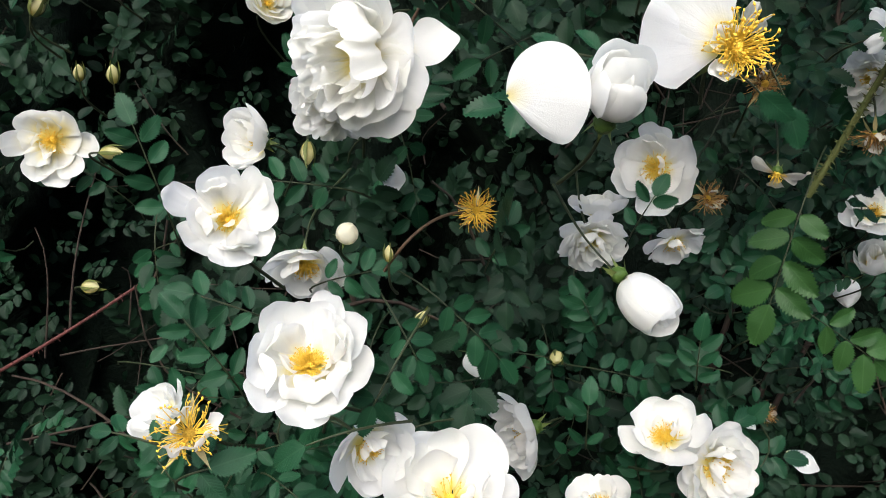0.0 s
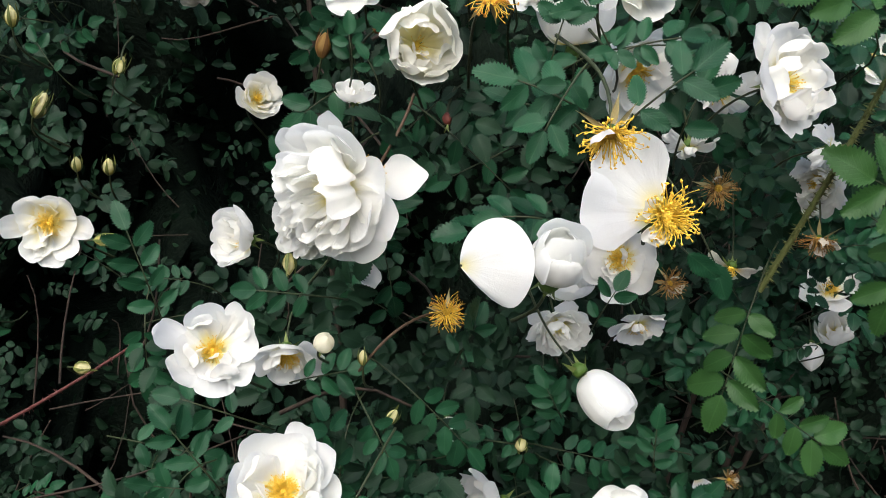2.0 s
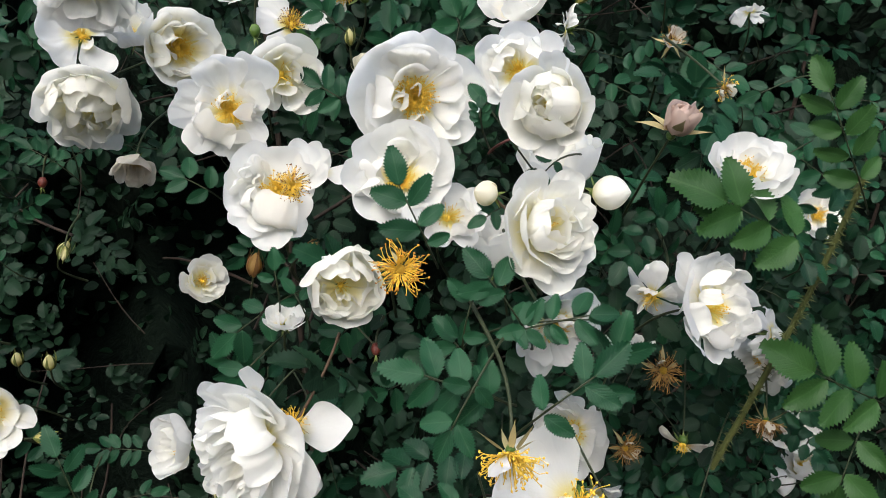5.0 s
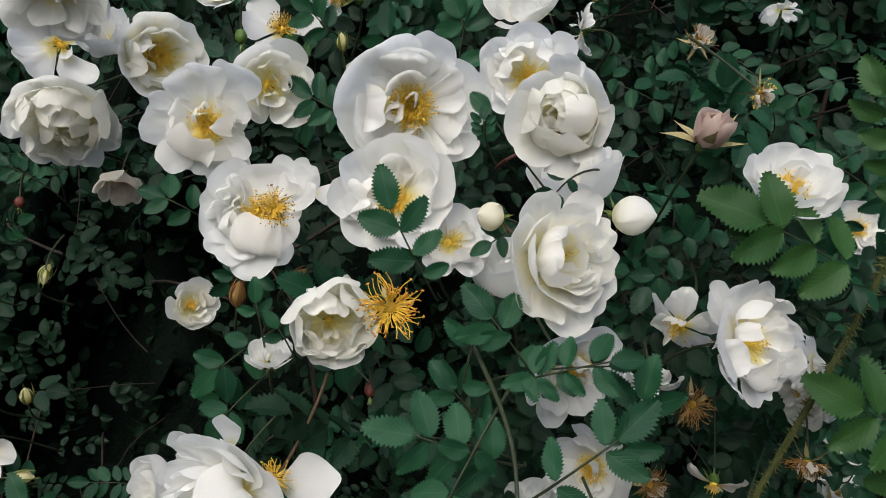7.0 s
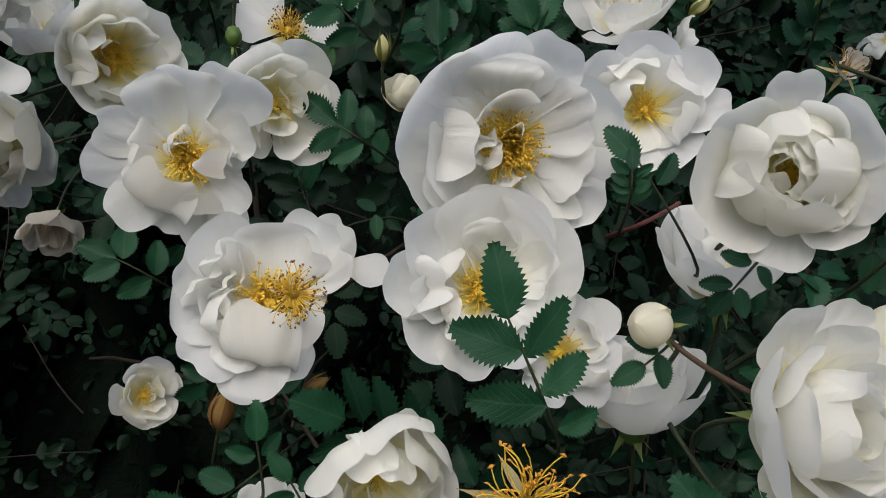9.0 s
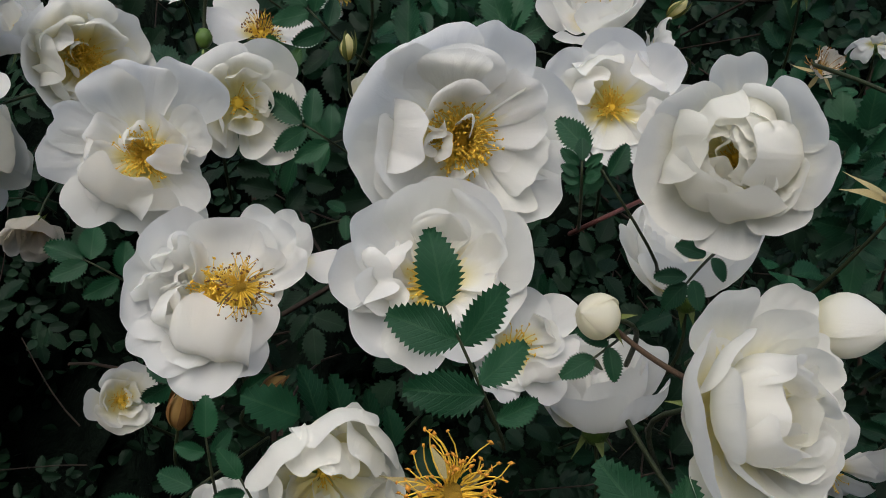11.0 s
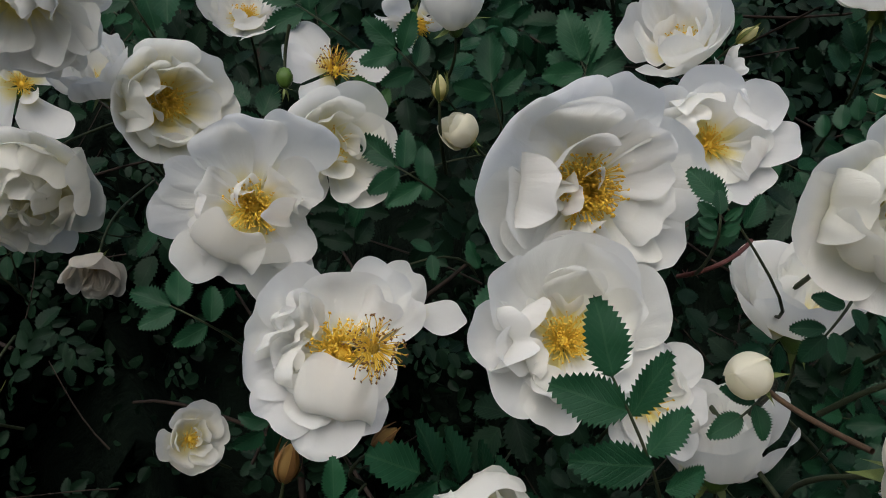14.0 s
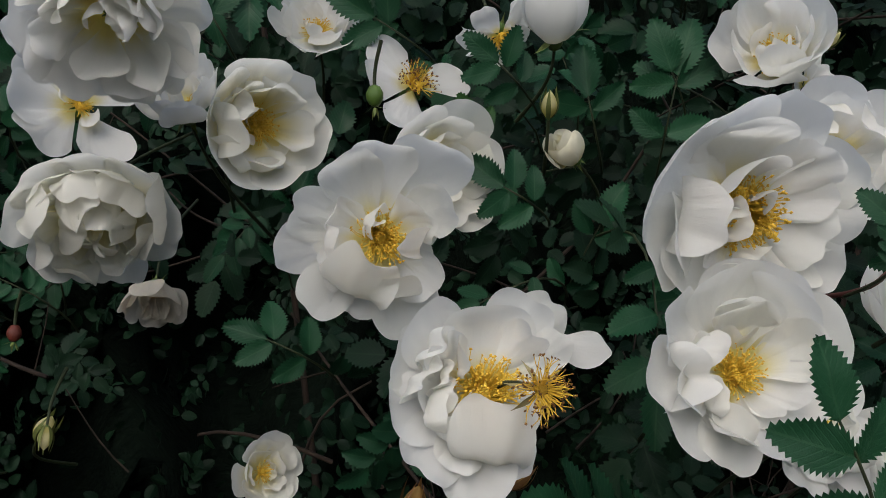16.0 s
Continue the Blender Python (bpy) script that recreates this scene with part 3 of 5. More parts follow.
def rose_hip(at, face, dia, seed, mat=None, label=""):
    """A smooth round hip with the dry sepals still on its top."""
    rng = np.random.default_rng(seed)
    m = facing_matrix(at, face)
    root = tagged(new("rose_hip"), label, "rose hip", "hips on the bush")
    root.matrix_basis = m
    r = dia / 2
    fruit = part("fruit", lathe_mesh("fruit", [(0.1 * r, -1.2 * r), (0.6 * r, -1.0 * r), (0.95 * r, -0.3 * r), (0.95 * r, 0.3 * r), (0.6 * r, 0.95 * r), (0.3 * r, 1.15 * r), (0.02 * r, 1.2 * r)], [mat or HIP], 14), root)
    add_sepals(rng, fruit, dia * 0.8, 1.1 * r, SEPAL, (20, 80), 5, 0.12)
    LOOSE_SEPALS.clear()
    path = bezier((0, 0, -1.15 * r), (0, 0, -3 * r), (0.002, 0.004, -4 * r), (0.004, 0.006, -5.5 * r), 8)
    part("stalk", tube_mesh("stalk", path, np.linspace(0.0007, 0.0008, 8), [STALK], 6), root)
    return root


def lone_petal(claw, rim, up, half, seed, label="", taper=0.34, swell=0.4, fan=None):
    """A petal that has come loose and hangs among the leaves, from its claw to its rim. fan: its reach by the turn from its axis."""
    rng = np.random.default_rng(seed)
    m, long = leaf_frame(claw, rim, up)
    pts, uv = petal_points(rng, long, half, -8, 30, 0.45, 0.05, -0.13, -10, 26, 18, 0.03, taper, swell)
    if fan:
        nu, nv = 41, 19
        turn = np.linspace(fan[0][0], fan[-1][0], nu)
        reach = np.interp(turn, [f[0] for f in fan], [f[1] for f in fan])
        for _ in range(3):
            reach[1:-1] = (reach[:-2] + 2 * reach[1:-1] + reach[2:]) / 4
        v = np.linspace(0.03, 1, nv)[:, None]
        r, a = long * v * reach[None, :], np.radians(turn)[None, :]
        ruffle = 0.05 * v ** 2 * np.sin(a * 3.4 + 0.6) + 0.012 * v ** 3 * np.sin(a * 11)
        bowl = 0.18 * v - 0.22 * v ** 2 - 0.12 * (v * np.abs(a)) ** 2 * reach[None, :]
        pts = np.stack([r * np.sin(a), r * np.cos(a), long * (bowl + ruffle)], -1)
        uv = np.stack([np.repeat(np.linspace(0, 1, nu)[None, :], nv, 0), np.repeat(v, nu, 1)], -1)
    uv[..., 1] = 0.16 + 0.84 * uv[..., 1]
    ob = new("loose_petal", grid_mesh("petal", pts, uv, [PETAL]))
    ob.matrix_basis = m
    tagged(ob, label, "petal", "loose petals")
    return ob


# ---- leaves ----
def leaflet_arrays(seed, teeth=9, plump=0.33, fold=0.25, droop=0.18, sharp=0.043):
    """A toothed oval leaflet one unit long, from its stem at the origin along +y; three columns a side."""
    rng = np.random.default_rng(seed)
    ts, ws = [0.0], [0.0]
    for i in range(teeth):
        a, b = (i + 0.82) / (teeth + 0.35), (i + 1.0) / (teeth + 0.35)
        body = lambda t: plump * math.sin(math.pi * min(t, 1.0) ** 0.82) ** 0.72
        ts += [a, b]
        ws += [body(a) + sharp * (1 + rng.uniform(-0.3, 0.3)), max(body(b) - 0.55 * sharp, 0.005)]
    ts.append(1.0), ws.append(0.0)
    ts, ws = np.array(ts), np.array(ws)
    cols = np.array([-1, -0.5, 0, 0.5, 1])
    x = ws[:, None] * cols[None, :]
    shift = np.where(np.abs(cols) > 0.9, 0.022, 0.0)[None, :]
    y = ts[:, None] + shift * (ws[:, None] > 0.02)
    z = fold * np.abs(x) - droop * ts[:, None] ** 2 + 0.015 * np.sin(ts[:, None] * 9 + cols[None, :] * 3 + seed)
    uv = np.stack([0.5 + x / (2 * plump + 0.1), np.broadcast_to(ts[:, None], x.shape)], -1)
    return np.stack([x, y, z], -1), uv


LEAFLETS = {}


def leaflet_mesh(mat, kind):
    key = (mat.name, kind)
    if key not in LEAFLETS:
        plump = 0.26 + 0.02 * (kind % 3) if mat is LEAF_BRIGHT else 0.25 + 0.022 * (kind % 3)
        pts, uv = leaflet_arrays(kind * 7 + 1, 12 + kind % 3, plump, 0.12 + 0.1 * (kind % 4), 0.06 + 0.09 * (kind % 3))
        LEAFLETS[key] = grid_mesh("leaflet", pts, uv, [mat])
    return LEAFLETS[key]


def leaf_frame(base, tip, up):
    base, tip, up = Vector(base), Vector(tip), Vector(up)
    y = (tip - base).normalized()
    x = y.cross(up).normalized()
    z = x.cross(y)
    m = Matrix((x, y, z)).transposed().to_4x4()
    m.translation = base
    return m, (tip - base).length


def leaflet_slots(rng, long, pairs, size, spread=62):
    """Where the leaflets sit along the midrib of a leaf: their local poses."""
    slots = []
    for i in range(pairs):
        where = long * (0.2 + 0.62 * i / max(pairs - 1, 1) if pairs > 1 else 0.72)
        for side in (-1, 1):
            k = size * (0.82 + 0.22 * i / max(pairs, 1)) * rng.uniform(0.9, 1.1)
            yaw = side * -radians(spread - 10 * i / max(pairs, 1) + rng.uniform(-10, 10))
            tilt = Euler((rng.uniform(-0.25, 0.2), side * rng.uniform(-0.15, 0.45), yaw))
            slots.append(Matrix.LocRotScale((side * 0.0008, where + rng.uniform(-0.06, 0.06) * size, 0.0006), tilt, (k, k, k)))
    k = size * rng.uniform(1.0, 1.15)
    slots.append(Matrix.LocRotScale((0, long * 0.97, 0.0004), Euler((rng.uniform(-0.3, 0.1), rng.uniform(-0.2, 0.2), rng.uniform(-0.15, 0.15))), (k, k, k)))
    return slots


def rose_leaf(base, tip, up, size, pairs, seed, mat=None, label="", plan=None):
    """A compound rose leaf: a thin midrib with pairs of toothed leaflets and one at the tip; plan: leaflets one by one, as (place along the midrib, turn, length)."""
    rng = np.random.default_rng(seed)
    mat = mat or LEAF
    m, long = leaf_frame(base, tip, up)
    root = tagged(new("rose_leaf"), label or ("fresh green toothed compound leaf on the rose bush" if mat is LEAF_BRIGHT else "dark green toothed compound leaf on the rose bush"), "leaf", "compound leaves")
    root.matrix_basis = m
    back = max(long, 0.034)
    path = bezier((0, -0.35 * back, -1.0 * back), (0, -0.3 * long, -0.04 * long), (0, long * 0.5, 0.002), (0, long, 0), 8)
    part("midrib", tube_mesh("midrib", path, np.linspace(0.0006, 0.0003, 8), [STALK], 5), root)
    if plan:
        slots = [Matrix.LocRotScale((0, where * long, 0.0005 * (i % 2)), Euler((rng.uniform(-0.2, 0.05), rng.uniform(-0.2, 0.2), radians(yaw))), (k, k, k)) for i, (where, yaw, k) in enumerate(plan)]
    else:
        slots = leaflet_slots(rng, long, pairs, size)
    for slot in slots:
        part("leaflet", leaflet_mesh(mat, int(rng.integers(0, 8))), root, slot)
    return root


def bristly_cane(name, path, r0, r1, mat, thorns, thorn_len, seed, label):
    """A cane with straight prickles all round."""
    rng = np.random.default_rng(seed)
    path = np.asarray(path)
    root = tagged(new(name), label, "branch", "canes of the bush")
    root.matrix_basis = Matrix.Translation(path[0])
    path = path - path[0]
    n = len(path)
    part("cane", tube_mesh("cane", path, np.linspace(r0, r1, n), [mat], 8), root)
    cone = grid_mesh("prickle", np.array([[(0.17 * math.cos(a), 0.17 * math.sin(a), 0) for a in (0, 1.57, 3.14, 4.71)], [(0.07 * math.cos(a), 0.07 * math.sin(a), 0.5) for a in (0, 1.57, 3.14, 4.71)], [(0, 0, 1)] * 4]), None, [mat], True)
    for i in range(thorns):
        f = rng.uniform(0, n - 1.001)
        k = int(f)
        p = path[k] + (path[k + 1] - path[k]) * (f - k)
        along = (path[k + 1] - path[k]) / np.linalg.norm(path[k + 1] - path[k])
        way = np.cross(along, rng.normal(size=3))
        way = way / np.linalg.norm(way) + along * rng.uniform(-0.3, 0.3)
        size = thorn_len * rng.uniform(0.5, 1.2)
        part("prickle", cone, root, facing_matrix(p, way) @ Matrix.Diagonal((size, size, size, 1)))
    return root


# ---- the roses, buds and leaves that can be told apart ----
rose((-0.2534, 0.5060, 1.1100), (0.15, -0.95, 0.05), 0.0575, "cupped", 1061, stamens=70, heart=.36, skin=PETAL_GOLD, outer=[(95, 1.05, .3, .42, -16, .04), (265, 1.05, .3, .42, -16, .04), (180, 1.02, .3, .48, -12, .04), (145, .95, .4, .46, -12, .04), (215, .95, .4, .46, -12, .04), (0, .66, .5, .5, -6, .04), (45, .76, .46, .46, -10, .04), (315, .76, .46, .46, -10, .04)], inner=[(150, .3, .4, .26), (200, .34, .42, .24), (60, .26, .4, .2)],
     label="white semi-double rose with a yellow heart among dark leaves")
rose((-0.0986, 0.4300, 1.1187), (-0.62, -0.74, 0.28), 0.0387, "goblet", 102, stamens=30,
     label="half-open white rose turned sideways")
rose((-0.0250, 0.3250, 1.1631), (-0.49, -0.86, -0.10), 0.0693, "pompon", 103, stamens=0, reach=0.03, outer=[(0, 0.8, 0.4, 0.62, 0, 0.03), (28, 0.92, 0.3, 0.5, -10, 0.04), (338, 0.9, 0.35, 0.5, -6, 0.03), (215, 1.02, 0.2, 0.55, -14, 0.03), (245, 0.98, 0.15, 0.5, -14, 0.04), (188, 1, 0.1, 0.5, -20, 0.07), (160, 0.98, 0.05, 0.45, -20, 0.09), (132, 1, 0.05, 0.42, -20, 0.1), (105, 1.05, 0.1, 0.42, -20, 0.1), (78, 1.05, 0.15, 0.42, -18, 0.1), (52, 1, 0.25, 0.45, -14, 0.08), (280, 0.9, 0.2, 0.45), (205, 0.8, 0.4, 0.45, -12, 0.05), (235, 0.75, 0.45, 0.45, -8, 0.04), (172, 0.8, 0.35, 0.32, -16, 0.115), (142, 0.82, 0.32, 0.288, -16, 0.127), (115, 0.85, 0.34, 0.288, -16, 0.127), (88, 0.85, 0.36, 0.288, -14, 0.127), (60, 0.8, 0.42, 0.32, -10, 0.103), (190, 0.62, 0.55, 0.32, -10, 0.092), (155, 0.64, 0.5, 0.272, -14, 0.127), (125, 0.66, 0.5, 0.272, -14, 0.127), (95, 0.66, 0.52, 0.272, -12, 0.127), (20, 0.6, 0.58, 0.45, 0, 0.05), (220, 0.5, 0.62, 0.32, -4, 0.069), (170, 0.5, 0.6, 0.24, -24, 0.138), (140, 0.48, 0.62, 0.224, -24, 0.138), (108, 0.5, 0.62, 0.224, -24, 0.138), (80, 0.5, 0.62, 0.24, -22, 0.138), (50, 0.46, 0.66, 0.272, -12, 0.092), (150, 0.3, 0.68, 0.208, -20, 0.138), (115, 0.3, 0.7, 0.208, -20, 0.138), (85, 0.3, 0.7, 0.208, -18, 0.138), (200, 0.32, 0.66, 0.24, -14, 0.115), (240, 0.3, 0.68, 0.272, -8, 0.069), (20, 0.28, 0.7, 0.272, -6, 0.069)], hoods=[(320, 0.3, 0.7, 0.4, 0.5, 0.05), (280, 0.2, 0.7, 0.36, 0.4, 0.05), (130, 0.12, 0.72, 0.192, 0.28, 0.092)],
     label="large ruffled white double rose on a brown stalk")
lone_petal((-0.0081, 0.3350, 1.1657), (0.0150, 0.3350, 1.1696), (0.06, -0.86, 0.51), 46, 104, label="white petal standing off a ruffled rose")
spent_rose((-0.009, 0.33, 1.172), (0.35, -0.55, 0.75), 0.0150, 262, count=45, anthers=ANTHER,
           label="golden stamens of a faded rose behind a ruffled one")
rose((-0.0413, 0.3450, 1.1426), (-0.36, -0.90, -0.25), 0.0405, "pompon", 105, stamens=0,
     label="white double rose under a larger one")
rose((-0.0659, 0.2720, 1.1063), (0.27, -0.81, 0.52), 0.0375, "loose", 106, stamens=80, outer=[(62, 1.12, .55, .42, -25), (15, .85, .6, .6, -15), (318, 1.02, .55, .55, -25), (275, .88, .6, .6), (232, 1.0, .45, .5, -25), (180, 1.0, .4, .6, -25), (125, .92, .5, .6), (90, .7, .6, .5, 0)], hoods=[(110, .3, .6, .36, .5, .06), (200, .4, .55, .42, .6, .06), (230, .3, .5, .3, .5, .1), (20, .4, .65, .4, .55, .06)], inner=[(95, .3, .5, .26), (205, .2, .4, .2)], heart=.34,
     label="white rose with square-cornered petals and yellow stamens")
rose((-0.0326, 0.2420, 1.0632), (0.06, -0.69, 0.72), 0.0425, "opened", 107, stamens=190, outer=[(2, .86, .66, .6, -8), (305, .8, .6, .5, 0), (340, 1.1, .6, .5, -14), (25, .95, .62, .55, -8), (300, .95, .6, .6), (85, .9, .55, .65), (130, 1.0, .4, .55, -20), (175, 1.02, .3, .6, -25), (215, 1.0, .35, .55), (258, 1.0, .45, .6, -20), (60, .72, .65, .5, 0), (275, .7, .6, .5, 0, .09)], hoods=[(110, .45, .5, .45, .68, .07), (150, .45, .45, .42, .66, .07), (195, .45, .45, .45, .7, .07), (235, .4, .5, .4, .66, .07), (285, .4, .6, .36, .6, .07), (170, .3, .45, .3, .5, .1), (60, .4, .6, .36, .6, .06)], inner=[(105, .4, .5, .26), (210, .4, .4, .26), (255, .4, .42, .26)], heart=.34,
     label="large white semi-double rose with deep yellow stamens")
rose((-0.0148, 0.2620, 1.0206), (0.56, -0.82, -0.07), 0.0348, "cupped", 106,
     label="white rose tucked under a larger rose")
spent_rose((-0.0640, 0.2150, 1.0508), (0.19, -0.74, 0.64), 0.0232, 107, petals=6, old=False, anthers=ANTHER, count=55,
           label="faded rose with yellow stamens and shreds of white petal")
rose((-0.0870, 0.2500, 1.0405), (-0.46, -0.53, 0.71), 0.0229, "cupped", 108, stamens=0,
     label="white rose half hidden behind toothed leaves")
rose((0.0154, 0.2620, 1.0022), (0.06, -0.52, 0.85), 0.0496, "cupped", 109, stamens=20,
     label="big white cupped rose low on the bush")
rose((0.0608, 0.4600, 0.9253), (-0.91, -0.39, -0.17), 0.0558, "cupped", 110,
     label="white rose seen from the side with petals parted")
rose((0.1277, 0.3700, 0.9722), (-0.30, -0.35, 0.89), 0.0445, "opened", 111,
     label="white rose with loosely curled petals")
rose((0.1593, 0.3750, 0.9501), (0.23, -0.96, 0.18), 0.0502, "double", 112,
     label="white double rose close beside another")
rose((0.0973, 0.3800, 0.9247), (-0.14, -0.22, 0.96), 0.0376, "cupped", 113,
     label="white half-open rose low in the bush")
rose((0.116, 0.395, 1.04), (0.6, -0.6, -0.53), 0.052, "closed", 114, stamens=0, skin=PETAL_PLAIN,
     label="plump white rose about to open, nodding")
rose((0.1469, 0.5000, 1.0949), (-0.57, -0.80, 0.20), 0.0562, "opened", 115,
     label="white rose with an orange-yellow heart in the shade")
rose((0.1043, 0.4750, 1.0503), (0.12, -0.91, -0.40), 0.0450, "double", 116, stamens=0,
     label="white rose past its best, hanging loosely")
rose((0.1146, 0.5200, 1.0646), (-0.04, 0.01, 1.00), 0.0429, "cupped", 117, stamens=0,
     label="pale rose behind another, seen from its side")
rose((0.1668, 0.5100, 1.0417), (0.15, -0.74, -0.66), 0.0417, "loose", 118, stamens=20,
     label="drooping white rose in the shade of leaves")
rose((0.0642, 0.243, 1.151), (0.12, -0.55, 0.82), 0.04, "ball", 120, stamens=0, skin=PETAL_PLAIN, reach=0.03, fine=0.4,
     label="white globe-shaped rose seen from behind")
spent_rose((0.0790, 0.2380, 1.1966), (-0.12, -0.67, -0.73), 0.0248, 120, petals=2, old=False, count=80, anthers=ANTHER,
           label="faded rose with a brush of orange stamens and white shreds")
rose((0.1061, 0.2630, 1.1655), (0.10, -0.98, 0.17), 0.0687, "flat", 1210, keep=(82, 38), stamens=110, reach=0.03, heart=0.4, inner=[(60, 0.3, 0.2, 0.2), (140, 0.4, 0.16, 0.2), (165, 0.3, 0.2, 0.16)],
     label="fading white rose with golden stamens and two broad petals")
spent_rose((0.1983, 0.4650, 1.1499), (-0.12, -0.97, 0.22), 0.0285, 121, dry=True, petals=1,
           label="faded rose, a dry ring of stamens")
rose((0.2177, 0.4800, 1.0946), (-0.27, -0.73, -0.62), 0.0372, "drooping", 122, skin=PETAL_OLD, stamens=25, keep=(70, 180, 250),
     label="withered white rose hanging open")
spent_rose((0.1927, 0.5300, 1.0698), (0.37, -0.92, 0.16), 0.0285, 123, dry=True, petals=3,
           label="shrivelled rose with dry petals")
rose((0.2665, 0.4750, 1.1530), (-0.91, -0.40, -0.12), 0.0425, "double", 124,
     label="white double rose behind a bristly cane")
spent_rose((0.2585, 0.4500, 1.1215), (-0.23, -0.52, -0.82), 0.0245, 125, dry=True, petals=4,
           label="shrivelled rose with white petal shreds")
rose((0.3651, 0.6300, 1.0426), (-0.40, -0.60, 0.69), 0.0472, "opened", 126,
     label="small white rose deep in the bush")
rose((0.3965, 0.6700, 0.9899), (-0.41, -0.55, 0.73), 0.0434, "globe", 127,
     label="round white rose deep in the bush")
rose_bud((0.4186, 0.7500, 0.9356), (-0.22, -0.68, -0.70), 0.0260, 128, skin=PETAL, striped=False,
         label="white rosebud deep in the bush")
spent_rose((0.0272, 0.3940, 1.0861), (0.06, -0.98, 0.19), 0.0236, 129, count=80,
           label="star of yellow stamens on a rose without petals")
rose((-0.0671, 0.4100, 1.0496), (0.12, -0.76, -0.64), 0.0472, "opened", 130,
     label="white rose mostly hidden by leaves")
spent_rose((0.2823, 0.6000, 0.8728), (0.31, -0.85, 0.42), 0.0217, 131, dry=True, petals=3,
           label="small shrivelled white rose")
rose_bud((-0.0331, 0.3430, 1.0848), (0.40, -0.64, 0.66), 0.0109, 132, striped=False, long=1.05,
         label="round cream rosebud opening on a thin stalk")
rose_bud((-0.0546, 0.3670, 1.1189), (0.06, -0.36, -0.93), 0.0069, 133, long=1.65,
         label="cream-yellow rosebud striped with green sepals")
rose_bud((-0.1992, 0.4740, 1.1057), (1.00, 0.08, -0.00), 0.0084, 134, long=1.65,
         label="cream-yellow rosebud striped with green sepals")
rose_bud((-0.2103, 0.4520, 1.0247), (0.91, -0.39, 0.13), 0.0084, 135, long=1.65,
         label="cream-yellow rosebud striped with green sepals")
rose_bud((-0.0004, 0.3620, 1.0371), (0.40, -0.37, 0.84), 0.0065, 136, long=1.65,
         label="cream-yellow rosebud striped with green sepals")
rose_bud((0.0741, 0.4060, 0.9998), (-0.12, -0.99, 0.03), 0.0072, 137, long=1.65,
         label="cream-yellow rosebud striped with green sepals")
rose_bud((-0.0159, 0.3600, 1.0708), (0.01, -0.01, 1.00), 0.0050, 138, long=1.65,
         label="cream-yellow rosebud striped with green sepals")
rose_bud((-0.1975, 0.4840, 1.1531), (0.20, -0.45, 0.87), 0.0079, 139, long=1.65,
         label="cream-yellow rosebud striped with green sepals")
rose_bud((-0.2217, 0.4900, 1.1536), (0.22, -0.44, 0.87), 0.0071, 140, long=1.65,
         label="cream-yellow rosebud striped with green sepals")
rose_bud((-0.2232, 0.4530, 1.1916), (0.62, -0.29, 0.73), 0.0091, 141, long=1.65,
         label="cream-yellow rosebud striped with green sepals")
rose_bud((-0.2095, 0.5390, 1.2192), (0.58, -0.22, 0.78), 0.0089, 142, long=1.65,
         label="cream-yellow rosebud striped with green sepals")
rose_bud((-0.2456, 0.4720, 1.2461), (0.11, -0.19, 0.98), 0.0078, 143, long=1.65,
         label="cream-yellow rosebud striped with green sepals")
rose_bud((-0.0420, 0.4070, 1.2298), (0.21, -0.22, 0.95), 0.0083, 144, long=1.65, husk=SEPAL_BROWN, skin=PETAL_HUSK,
         label="orange-brown rosebud wrapped in brown sepals")
rose_bud((0.0082, 0.4410, 1.3522), (0.01, -0.33, 0.95), 0.0056, 145, long=1.65,
         label="cream-yellow rosebud striped with green sepals")
rose_bud((0.1529, 0.5200, 1.3869), (0.62, -0.59, 0.52), 0.0068, 146, long=1.65,
         label="cream-yellow rosebud striped with green sepals")
rose_bud((-0.2043, 0.5280, 1.2184), (0.09, -0.60, -0.80), 0.0065, 147, long=1.65,
         label="cream-yellow rosebud striped with green sepals")
rose_bud((-0.2222, 0.4530, 1.1949), (0.60, -0.12, 0.79), 0.0087, 148, long=1.65,
         label="cream-yellow rosebud striped with green sepals")
rose_bud((0.0339, 0.5740, 0.9264), (0.32, -0.66, -0.68), 0.0201, 149, skin=PETAL, striped=False,
         label="small white rosebud in the shade")
rose((-0.1583, 0.4830, 1.3176), (0.23, -0.87, -0.44), 0.0599, "double", 150, stamens=0, mids=10, skin=PETAL_IVORY, outer=[(0, .95, .5, .6, -8, .04), (45, .98, .55, .6, -8, .04), (90, 1.0, .5, .6, -10, .04), (130, 1.0, .35, .5, -14, .06), (165, 1.08, .2, .45, -14, .07), (200, 1.1, .15, .42, -14, .07), (235, 1.0, .3, .5, -12, .05), (275, .98, .55, .7, -2, .03), (320, .96, .6, .65, -4, .03)], hoods=[(280, .55, .75, .66, .8, .03), (325, .5, .78, .55, .74, .03), (15, .5, .75, .5, .72, .04), (65, .52, .7, .45, .74, .06), (110, .55, .6, .42, .76, .06), (155, .55, .52, .42, .78, .07), (200, .55, .5, .42, .76, .07), (245, .5, .6, .45, .72, .05), (30, .16, .74, .4, .46, .05), (100, .18, .68, .38, .48, .06), (180, .2, .62, .38, .48, .07), (260, .14, .7, .4, .46, .05), (330, .1, .76, .36, .4, .05)], inner=[(60, .16, .7, .26), (200, .14, .66, .26), (300, .18, .7, .24), (130, .1, .66, .22)],
     label="full white double rose in the shade")
rose((-0.1598, 0.5500, 1.2772), (0.1, -0.7, -0.7), 0.032, "goblet", 151, stamens=0, skin=PETAL_OLD,
     label="faded white rose hanging in deep shade")
